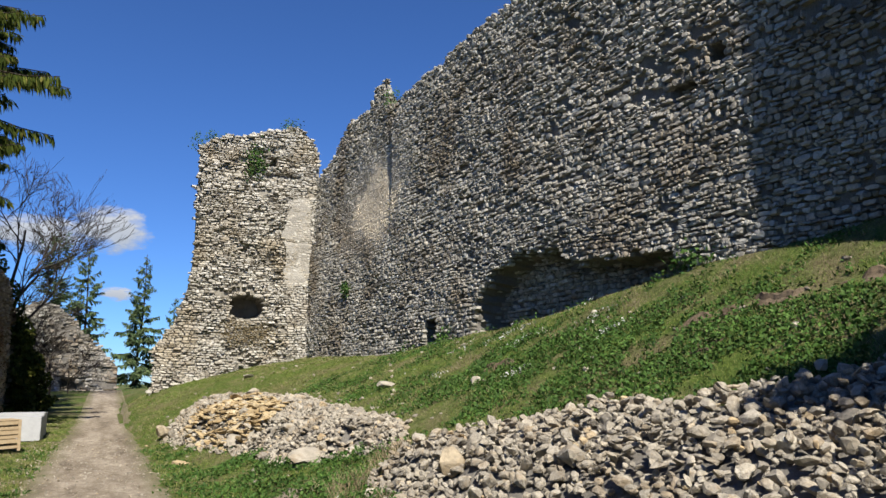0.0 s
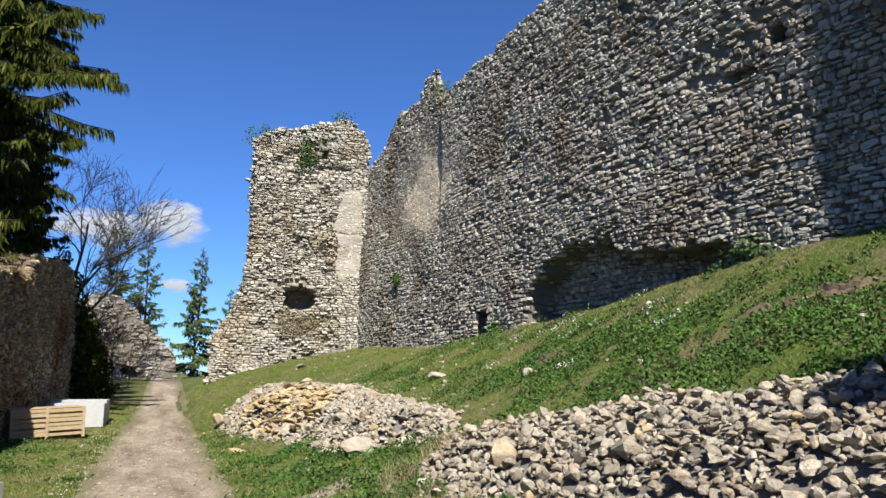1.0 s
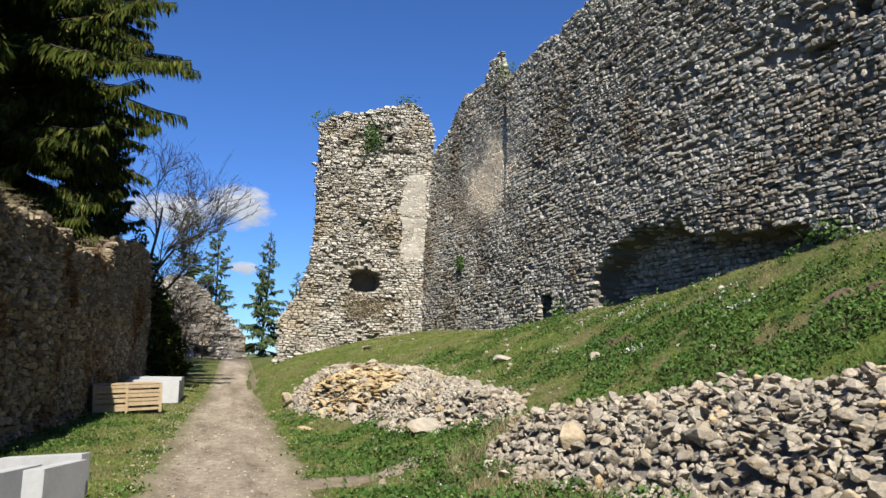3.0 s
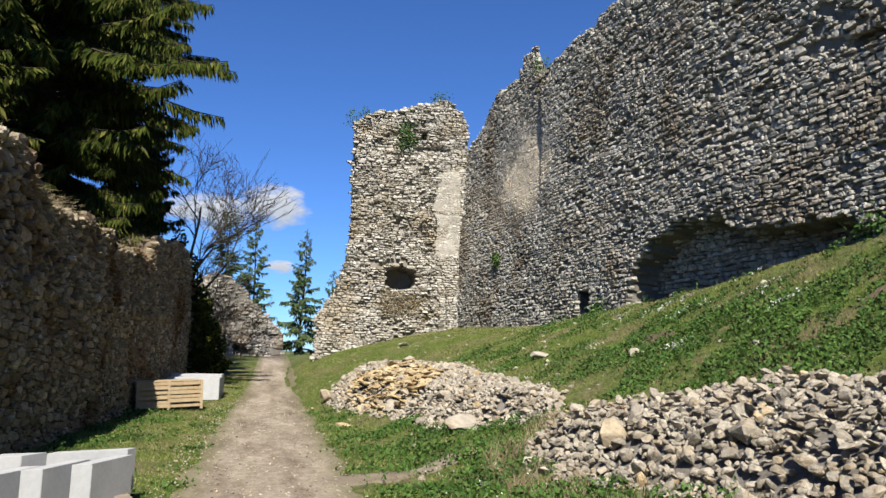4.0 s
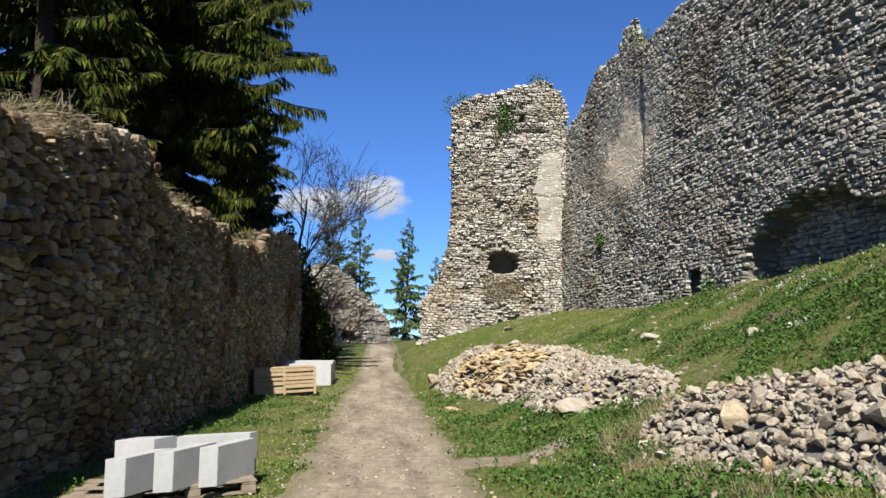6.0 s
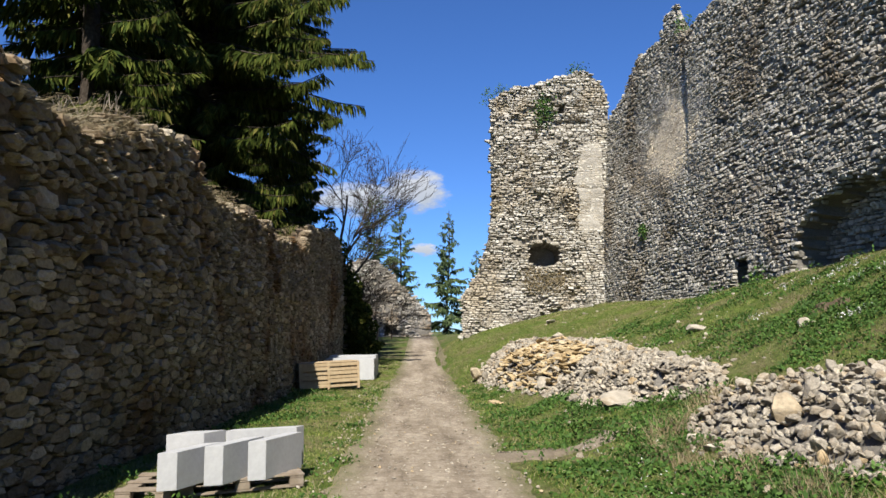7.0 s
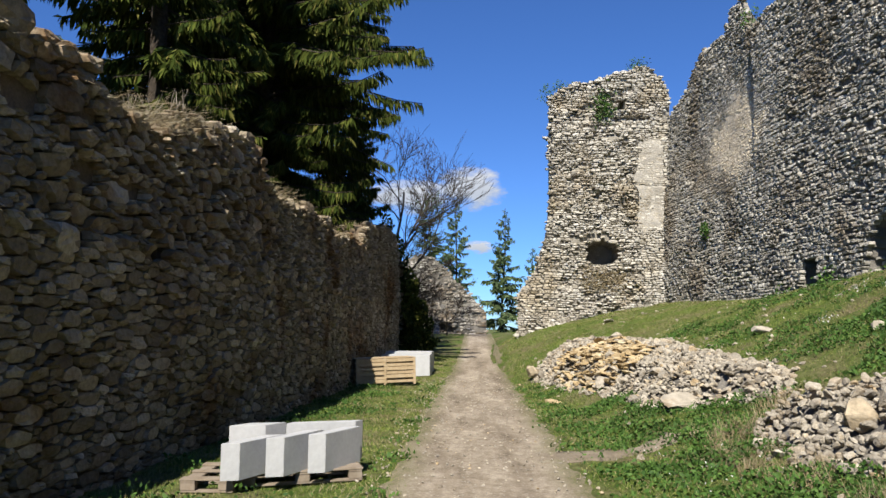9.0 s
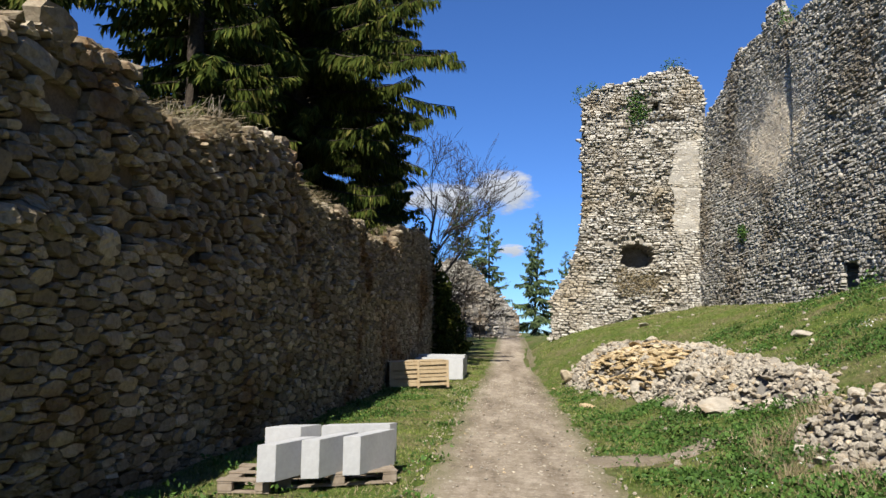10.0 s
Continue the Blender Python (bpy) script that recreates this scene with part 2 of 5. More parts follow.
def ground_z(x, y):
    x, y = np.asarray(x, float), np.asarray(y, float)
    zb = np.interp(y, [-20, 6, 9.3, 11.2, 15, 16.7, 21.8, 28.4, 31, 40, 60], [3.9, 3.75, 3.54, 3.3, 2.88, 2.81, 2.45, 2.58, 2.6, 1.5, 1.2])
    xe = np.interp(y, [0, 8, 14, 22, 30, 36], [2.3, 2.3, 2.1, 1.6, 1.15, 1.5])
    ex = np.interp(y, [9, 15, 24, 30], [1.45, 1.15, 0.8, 0.5])
    s = np.clip((x - xe) / (wall_x(y) - xe), 0, 1.0)
    p = path_z(y)
    z = p + (zb - p) * s ** ex
    behind = smooth01((left_x(y) - 0.35 - x) / 0.7) * smooth01((33 - y) / 4.0)
    z = z + behind * (3.2 - z)
    lee = smooth01((left_x(np.minimum(y, 29)) + 0.6 - x) / 3.0) * smooth01((y - 29) / 3)
    z = z + lee * 1.0
    far = smooth01((np.hypot(x, y) - 60) / 200)
    return z * (1 - far) - 6 * far + 0.03 * wave(x, y, 0.8, 2.0) * (np.abs(x - path_mid(y)) > 1.65)


def build_ground():
    xs = np.r_[-900, -400, -150, -60, -30, np.arange(-14, -5, 0.6), np.arange(-5, 10.2, 0.13), 11, 13, 18, 30, 60, 150, 400, 900]
    ys = np.r_[-900, -400, -150, -60, -30, -14, -8, -4, np.arange(-2, 2, 0.5), np.arange(2, 36, 0.16), np.arange(36, 60, 0.6), 65, 75, 90, 130, 200, 400, 900, 2500]
    X, Y = np.meshgrid(xs, ys)
    v = np.stack([X, Y, ground_z(X, Y)], -1).reshape(-1, 3)
    nx, ny = len(xs), len(ys)
    i = (np.arange(ny - 1)[:, None] * nx + np.arange(nx - 1)[None]).ravel()
    obj("ground", mesh("ground", v, np.stack([i, i + 1, i + nx + 1, i + nx], 1), M_TURF, True),
        label="grassy castle yard sloping up to the walls", category="ground", kind="structure")


def build_path():
    ys = np.r_[np.arange(-6, 0.5, 0.2), np.arange(0.5, 22, 0.07), np.arange(22, 52, 0.2)]
    xs = np.linspace(-1.6, 1.6, 49)
    Y, A = np.meshgrid(ys, xs, indexing="ij")
    A = A * (1 - 0.42 * smooth01((Y - 18) / 12))
    X = path_mid(Y) + A
    rim = np.abs(A) * (1 + 0.45 * smooth01((Y - 18) / 22)) + 0.12 * wave(X, Y, 1.0, 4) + 0.06 * wave(X, Y, 0.35, 6) + 0.05 * wave(X * 1.7, Y * 0.6, 0.13, 2)
    Z = ground_z(X, Y) + 0.018 - 0.07 * smooth01((rim - 0.88) / 0.42) - 0.025 * np.exp(-((np.abs(A) - 0.55) / 0.2) ** 2) * (0.6 + 0.5 * wave(X, Y, 0.9, 1))
    Z = np.where(np.abs(A) < 0.8, np.maximum(Z, ground_z(X, Y) + 0.004), Z)
    v = np.stack([X, Y, Z], -1).reshape(-1, 3)
    nx = len(xs)
    i = (np.arange(len(ys) - 1)[:, None] * nx + np.arange(nx - 1)[None]).ravel()
    me = mesh("path", v, np.stack([i, i + 1, i + nx + 1, i + nx], 1), M_PATH, True)
    me.attributes.new("rim", "FLOAT", "POINT").data.foreach_set("value", smooth01((rim - 0.55) / 0.45).ravel().astype(np.float32))
    obj("path", me, label="trodden pale gravel path through the grass", category="path", kind="structure")


# ---- masonry ----
def core(name, grid, depth, thick, mat, place, nu, nz, back_top=99.0):
    """The body of a wall: a front with recesses, a back, and the rim between. grid(a, b) gives u, z; depth(u, z) how far the front stands back."""
    A, B = np.meshgrid(np.linspace(0, 1, nu), np.linspace(0, 1, nz))
    U, Z = grid(A, B)
    front = place(U, Z, -depth(U, Z)).reshape(-1, 3)
    back = place(U, np.minimum(Z, back_top), np.full_like(U, -thick)).reshape(-1, 3)
    i = (np.arange(nz - 1)[:, None] * nu + np.arange(nu - 1)[None]).ravel()
    f = np.stack([i, i + 1, i + nu + 1, i + nu], 1)
    n = nu * nz
    loop = np.r_[np.arange(nu), np.arange(1, nz) * nu + nu - 1, (nz - 1) * nu + np.arange(nu - 2, -1, -1), np.arange(nz - 2, 0, -1) * nu]
    nxt = np.roll(loop, -1)
    faces = np.concatenate([f, f[:, ::-1] + n, np.stack([nxt, loop, loop + n, nxt + n], 1)])
    return mesh(name, np.concatenate([front, back]), faces, mat)


def courses(u0, u1, z0, z1, high, wide, inside, seed, ragged=0.06, lost=0.04, loose=0.05, pits=0.0):
    """Stones in rough courses: rows of u, z, height, kept, width, where inside(u, z) holds. Lost ones gather in pits along the courses."""
    r = np.random.default_rng(seed)
    out, z = [], z0
    while z < z1:
        h = high * r.choice([0.6, 0.8, 1.0, 1.0, 1.2, 1.5]) * r.uniform(0.9, 1.1)
        n = int((u1 - u0) / wide * 1.5) + 4
        w = wide * r.choice([0.45, 0.6, 0.8, 1.0, 1.15, 1.5, 2.0], n) * r.uniform(0.85, 1.15, n) * (0.75 + 0.25 * h / high)
        u = u0 - r.uniform(0, wide) + np.cumsum(w) - w / 2
        bed = ragged * wave(u, np.full(n, z * 0.8), 1.3, seed) + 0.5 * ragged * wave(u, np.full(n, z), 0.4, seed + 3)
        zz = z + h / 2 + bed + r.normal(0, loose, n) * h
        chance = lost + pits * smooth01(2.2 * wave(u * 0.45, zz, 0.42, seed + 1) - 0.35)
        keep = (u < u1) & inside(u, zz)
        out.append(np.stack([u, zz, h * r.choice([0.7, 0.9, 1.0, 1.0, 1.1], n), r.random(n) > chance, w], 1)[keep])
        z += h
    return np.concatenate(out)


def rubble_fill(u0, u1, z0, z1, sizes, flat, inside, seed, lost=0.03, grow=None):
    """Stones of mixed size fitted against one another, large ones first: rows of u, z, height, kept, width."""
    r = np.random.default_rng(seed)
    cell, cells, out = max(sizes), {}, []
    for size in sizes:
        n = int(2.6 * (u1 - u0) * (z1 - z0) / (size * size * flat) * (0.10 if size > 0.2 else 0.45 if size > 0.13 else 1.0))
        for u, z, k, q in zip(r.uniform(u0, u1, n), r.uniform(z0, z1, n), r.uniform(0.8, 1.2, n), r.random(n)):
            d = size * k * (grow(u, z) if grow else 1.0)
            a, b = int(u / flat / cell), int(z / cell)
            if any((((u - x) / flat) ** 2 + (z - y) ** 2) < (0.47 * (d + e)) ** 2
                   for da in (-1, 0, 1) for db in (-1, 0, 1) for x, y, e in cells.get((a + da, b + db), ())):
                continue
            cells.setdefault((a, b), []).append((u, z, d))
            out.append((u, z, d, q > lost, d * flat))
    st = np.array(out)
    return st[inside(st[:, 0], st[:, 1])]


SIDES = 10
CORNERS = np.radians([-24, 24, 52, 90, 128, 156, 204, 232, 270, 308])


def room_between(st, flat):
    """How far each stone reaches in ten directions before it meets its neighbours, the larger stone taking more."""
    n = len(st)
    p = st[:, :2] * [1 / flat, 1.0]
    reach = np.full((n, SIDES), 9.0)
    order = np.argsort(p[:, 0])
    ps, hs = p[order], st[order, 2]
    big = 1.6 * st[:, 2].max()
    for lo in range(0, n, 200):
        mine = ps[lo:lo + 200]
        a, b = np.searchsorted(ps[:, 0], mine[0, 0] - big), np.searchsorted(ps[:, 0], mine[-1, 0] + big)
        off = ps[a:b][None] - mine[:, None]
        dist = np.hypot(off[..., 0], off[..., 1])
        share = 2 * hs[lo:lo + 200][:, None] / (hs[lo:lo + 200][:, None] + hs[a:b][None])
        dist[dist < 1e-6] = 99
        k = min(16, dist.shape[1] - 1)
        pick = np.argpartition(dist, k, 1)[:, :k]
        dd = np.take_along_axis(dist * share, pick, 1)
        phi = np.arctan2(np.take_along_axis(off[..., 1], pick, 1), np.take_along_axis(off[..., 0], pick, 1))
        c = np.cos(CORNERS[None, None] - phi[..., None])
        reach[order[lo:lo + 200]] = np.where(c > 0.05, dd[..., None] / 2 / np.maximum(c, 0.05), 9.0).min(1)
    return np.minimum(reach, 0.85 * st[:, 2:3])


def stone_shapes(st, proud, seed, flat=0.0, uneven=1.0, root=0.12, gap=0.93):
    """Corners u, z, d of each stone: a rough block in its course (flat 0), or one that fills the room between its neighbours."""
    r = np.random.default_rng(seed)
    n = len(st)
    proud = np.broadcast_to(proud, n)
    way = np.stack([np.cos(CORNERS), np.sin(CORNERS)], -1)
    if flat:
        rim = (room_between(st, flat) * gap * (1 + r.normal(0, 0.09, (n, SIDES))))[..., None] * way[None] * [flat, 1.0]
    else:
        power = r.uniform(2.6, 6.0, (n, 1))
        square = (np.abs(way[None, :, 0]) ** power + np.abs(way[None, :, 1]) ** power) ** (-1 / power)
        square = square * (1 + uneven * r.normal(0, 0.07, (n, SIDES)))
        rim = square[..., None] * way[None] * np.stack([st[:, 4], st[:, 2]], 1)[:, None] * [gap * 0.5, gap * 0.5]
        rim[..., 1] += rim[..., 0] * r.normal(0, 0.06, (n, 1)) * uneven
    front = rim * (r.uniform(0.84, 0.95, (n, 1, 1)) * (1 + r.normal(0, 0.03, (n, SIDES, 1))))
    inner = front * r.uniform(0.4, 0.62, (n, 1, 1)) * (1 + r.normal(0, 0.12, (n, SIDES, 1)))
    d = proud[:, None] * r.uniform(0.45, 1.35, (n, 1))
    tip = uneven * r.normal(0, 0.2, (n, 2)) * proud[:, None]
    lean = tip[:, :1] * np.cos(CORNERS)[None] + tip[:, 1:] * np.sin(CORNERS)[None]
    df = d + lean + uneven * r.normal(0, 0.13, (n, SIDES)) * proud[:, None] - 0.12 * proud[:, None]
    di = d + 0.5 * lean + uneven * r.normal(0, 0.10, (n, SIDES)) * proud[:, None] + 0.05 * proud[:, None]
    mid = inner.mean(1)
    uz = np.concatenate([rim, front, inner, mid[:, None]], 1) + st[:, None, :2]
    dd = np.concatenate([np.full((n, SIDES), -root), df, di, d + 0.08 * proud[:, None]], 1)
    return uz, dd


STONE_FACES = [[o + k, o + (k + 1) % SIDES, o + SIDES + (k + 1) % SIDES, o + SIDES + k] for o in (0, SIDES) for k in range(SIDES)] + [[2 * SIDES + k, 2 * SIDES + (k + 1) % SIDES, 3 * SIDES] for k in range(SIDES)]


def lay(thing, st, proud, depth, place, mat, seed, near, flat=0.0, uneven=1.0, root=0.12, gap=0.93, fine=True):
    """Lay the stones into a wall: up to 300 in the stretch near(u, z) are parts of their own, the rest is one mesh."""
    uz, dd = stone_shapes(st, proud, seed, flat, uneven, root, gap)
    v = place(uz[..., 0], uz[..., 1], dd - depth(st[:, 0], st[:, 1])[:, None])
    kept = st[:, 3] > 0
    own = np.flatnonzero(near(st[:, 0], st[:, 1]) & kept)[:300]
    rest = np.setdiff1d(np.flatnonzero(kept), own)
    quads, tris = np.array(STONE_FACES[:2 * SIDES]), np.array(STONE_FACES[2 * SIDES:])
    many = v[rest]
    if not fine:
        many = np.concatenate([many[:, :2 * SIDES], many[:, 3 * SIDES:]], 1)
        quads, tris = quads[:SIDES], tris - SIDES
    base = (np.arange(len(rest)) * many.shape[1])[:, None, None]
    faces = (quads[None] + base).reshape(-1, 4).tolist() + (tris[None] + base).reshape(-1, 3).tolist()
    obj("masonry", mesh("masonry", many.reshape(-1, 3), faces, mat), thing, kind="stuff")
    for k in own:
        c = v[k].mean(0)
        ob = obj("stone", mesh("stone", v[k] - c, STONE_FACES, mat), thing)
        ob.location = c


def box_depth(u, z, holes):
    """How far the face stands back: the deepest of the holes (u0, u1, z0, z1, depth)."""
    d = np.zeros(np.broadcast(u, z).shape)
    for u0, u1, z0, z1, deep in holes:
        wob = 0.05 * wave(u, z, 0.25, 5)
        d = np.maximum(d, np.where((u > u0 + wob) & (u < u1 + wob) & (z > z0 + wob) & (z < z1 + wob), deep, 0))
    return d


# ---- the high curtain wall ----
WALL_Y0, WALL_Y1 = -6.0, 30.3


def wall_top(y):
    return np.interp(y, [-6, 13, 18, 21.3, 22.1, 22.5, 22.8, 23.2, 24.0, 24.4, 25.6, 26.2, 26.9, 28.4, 30.3],
                     [11.0, 11.0, 10.8, 10.6, 10.45, 10.6, 11.5, 11.95, 11.85, 11.3, 11.3, 11.45, 11.0, 10.35, 9.9]) + 0.08 * wave(y, y * 0, 0.5, 3) + 0.05 * wave(y, y * 0, 0.15, 7)


def wall_depth(y, z):
    arch = np.interp(y, [9.6, 10.2, 11.8, 12.7, 13.2, 14.6, 15.2, 15.8, 16.3, 16.7], [3.6, 3.95, 4.05, 4.1, 4.42, 4.57, 4.36, 4.2, 3.9, 3.1]) + 0.10 * wave(y, z, 0.33, 3) + 0.05 * wave(y, z, 0.12, 8)
    d = 0.72 * smooth01((arch - z) / 0.10) * smooth01((16.85 + 0.12 * wave(y, z, 0.2, 4) - y) / 0.45) * (y > 9.6)
    return np.maximum(d, box_depth(y, z, [(18.7, 19.4, 2.4, 3.35, 0.6), (8.6, 8.95, 6.85, 7.2, 0.5), (9.3, 9.9, 6.55, 6.85, 0.25)]))


def wall_place(y, z, d):
    lean = 0.012 * (z - 3)
    x = wall_x(y) + lean + 0.07 * wave(y, z, 2.2, 1) + 0.16 * smooth01((y - 21.9) / 0.12) * smooth01((z - 5.6) / 3.0) - d
    return np.stack([x, y + 0 * z, z + 0 * y], -1)


def build_curtain_wall():
    thing = obj("curtain_wall", None, label="tall ruined curtain wall of rough grey limestone courses", category="wall", kind="structure")

    def grid(a, b):
        y = WALL_Y0 + a * (WALL_Y1 - WALL_Y0)
        lo = 1.5
        return y, lo + b * (wall_top(y) - 0.05 - lo)
    obj("core", core("core", grid, lambda y, z: wall_depth(y, z) + 0.05, 0.95, M_MORTAR, wall_place, 400, 90, 10.2), thing)
    st = courses(4.6, WALL_Y1, 2.2, 12.2, 0.086, 0.128, lambda y, z: (z < wall_top(y)) & (z > ground_z(wall_x(y) - 0.1, y) - 0.25), 11, ragged=0.05, lost=0.03, loose=0.09, pits=0.3)
    tan = np.hypot((st[:, 0] - 23.7) / 2.9, (st[:, 1] - 7.7) / 1.7)
    st[tan < 1.2, 3] = 1
    worn = 0.32 * smooth01((17 - st[:, 0]) / 6) * smooth01((st[:, 1] - 5.5) / 2) * smooth01(0.5 + wave(st[:, 0] * 0.5, st[:, 1], 0.5, 8))
    st[np.random.default_rng(15).random(len(st)) < worn, 3] = 0
    lay(thing, st, 0.016 + 0.030 * smooth01(tan - 0.6), wall_depth, wall_place, M_WALL, 12, lambda y, z: (y > 9.0) & (y < 10.5) & (z < 5.0), uneven=1.1, root=0.09, gap=0.9, fine=False)
    st = courses(WALL_Y0, 4.6, 3.4, 11.2, 0.2, 0.34, lambda y, z: z < wall_top(y), 13)
    lay(thing, st, 0.06, wall_depth, wall_place, M_WALL, 14, lambda y, z: y > 90)
    # what is left of the tan render, thin and ragged at its rim
    A, B = np.meshgrid(np.linspace(-1, 1, 90), np.linspace(-1, 1, 70))
    y, z = 23.7 + 3.2 * A, 7.7 + 2.1 * B
    away = np.hypot(A, B) + 0.22 * wave(y, z, 0.8, 4) + 0.12 * wave(y, z, 0.25, 6)
    v = wall_place(y, z, 0.014 - 0.035 * smooth01((away - 0.2) / 0.75) + 0.009 * wave(y, z, 0.2, 3) + 0.006 * wave(y, z, 0.09, 5)).reshape(-1, 3)
    i = (np.arange(69)[:, None] * 90 + np.arange(89)[None]).ravel()
    obj("render_coat", mesh("render_coat", v, np.stack([i, i + 90, i + 91, i + 1], 1), M_TAN, True), thing, "thin remnant of tan lime render")


# ---- the low wall along the path ----
LEFT_Y0, LEFT_Y1 = -5.0, 29.5


def left_top(y):
    return np.interp(y, [-5, 5, 6.5, 7.3, 7.8, 8.2, 9.7, 10.8, 12.1, 13.0, 17.1, 18.1, 21.5, 22.2, 24, 27.5, 29.0, 29.5],
                     [3.7, 3.8, 4.1, 4.2, 3.85, 3.8, 4.25, 4.45, 4.45, 3.85, 4.0, 3.85, 4.0, 4.6, 4.75, 5.1, 4.9, 4.3]) + 0.07 * wave(y, y * 0, 0.5, 9) + 0.05 * wave(y, y * 0, 0.17, 2)


def left_depth(y, z):
    return box_depth(y, z, [(7.1, 7.35, 2.3, 2.5, 0.35), (8.55, 9.05, 2.3, 2.62, 0.4), (10.0, 10.2, 2.35, 2.55, 0.3), (6.2, 6.4, 2.28, 2.45, 0.3)])


def left_place(y, z, d):
    x = left_x(y) - 0.03 * np.clip(z - 2.4, 0, 9) - 0.07 * smooth01((z - 2.43) / 0.05) * smooth01((13 - y) / 4) + 0.06 * wave(y, z, 1.6, 6) + d
    return np.stack([x, y + 0 * z, z + 0 * y], -1)


def build_low_wall():
    thing = obj("low_wall", None, label="shaded low stone wall with a crumbling grassy top", category="wall", kind="structure")

    def grid(a, b):
        y = LEFT_Y0 + a * (LEFT_Y1 - LEFT_Y0)
        return y, -0.4 + b * (left_top(y) - 0.1 + 0.4)
    obj("core", core("core", grid, lambda y, z: left_depth(y, z) + 0.04, 0.9, M_MORTAR_L, left_place, 340, 50), thing)
    under = lambda y, z: z < left_top(y)
    lo = rubble_fill(4.0, LEFT_Y1, -0.1, 2.42, (0.13, 0.085, 0.062, 0.046), 2.6, under, 21, 0.03)
    hi = rubble_fill(4.0, LEFT_Y1, 2.36, 5.4, (0.25, 0.16, 0.11, 0.08, 0.06), 1.9, under, 22, 0.05, lambda u, z: 1.0 if u < 13 else 0.75)
    lay(thing, lo, 0.036 + 0.014 * wave(lo[:, 0], lo[:, 1], 0.6, 4), left_depth, left_place, M_LEFT, 28, lambda y, z: y > 90, flat=2.6, uneven=1.5, root=0.08, gap=0.98)
    lay(thing, hi, 0.07 + 0.025 * wave(hi[:, 0], hi[:, 1], 0.5, 2), left_depth, left_place, M_LEFT, 23, lambda y, z: (y > 7.0) & (y < 12.0) & (z < 4.3), flat=1.9, uneven=1.5, root=0.08, gap=0.98)
    back = courses(LEFT_Y0, 4.0, -0.1, 4.0, 0.2, 0.3, lambda y, z: z < left_top(y), 26)
    lay(thing, back, 0.05, left_depth, left_place, M_LEFT, 27, lambda y, z: y > 90)
    # end face of the wall
    end = courses(0, 0.85, -0.1, 4.6, 0.15, 0.28, lambda u, z: z < 4.5, 24)
    lay(thing, end, 0.05, lambda u, z: 0 * u, lambda u, z, d: np.stack([left_x(29.5) - u, 29.48 + d, z], -1), M_LEFT, 25, lambda u, z: u < -9)


# ---- the tower ----
TOWER_Y, TOWER_R = 30.0, 7.95


def tower_left(z):
    return np.interp(z, [0, 1.3, 2.9, 3.75, 4.6, 5.4, 6.7, 8.7, 12], [1.9, 2.0, 2.05, 2.65, 2.95, 3.18, 3.30, 3.28, 3.34])


def tower_top(x):
    return np.interp(x, [3.2, 3.4, 4.3, 5.5, 6.6, 7.2, 7.6, 7.95, 8.3], [10.8, 10.95, 11.45, 11.7, 12.05, 12.2, 12.05, 11.7, 11.0]) + 0.07 * wave(x, x * 0, 0.35, 8)


def loophole(x, z):
    return ((x - 5.5) / 0.66) ** 2 + np.abs((z - 4.55) / 0.46) ** 3 + 0.15 * wave(x, z, 0.3, 4)


def tower_depth(x, z):
    d = box_depth(x, z, [(6.1, 6.45, 10.35, 10.75, 0.7), (5.35, 5.75, 9.9, 10.9, 0.25), (3.2, 3.5, 8.5, 9.3, 0.5)])
    d = np.maximum(d, 1.3 * (loophole(x, z) < 1))
    rough = (0.20 * smooth01(wave(x, z, 1.1, 4) * 1.5) + 0.10 * (wave(x, z, 0.33, 9) > 0.45)) * (x < 7.0)
    rough = np.maximum(rough, 0.3 * ((np.abs(z - 9.95 - 0.1 * wave(x, z, 0.5, 3)) < 0.09) & (x > 5.9) & (x < 7.3)))
    return np.maximum(d, rough)


def tower_place(x, z, d):
    foot = 0.35 * np.clip(4.5 - z, 0, 4) / 3 * (x < 7.4)
    return np.stack([x + 0 * z, TOWER_Y - foot * 0.6 + 0.05 * wave(x, z, 1.3, 2) - d, z + 0 * x], -1)


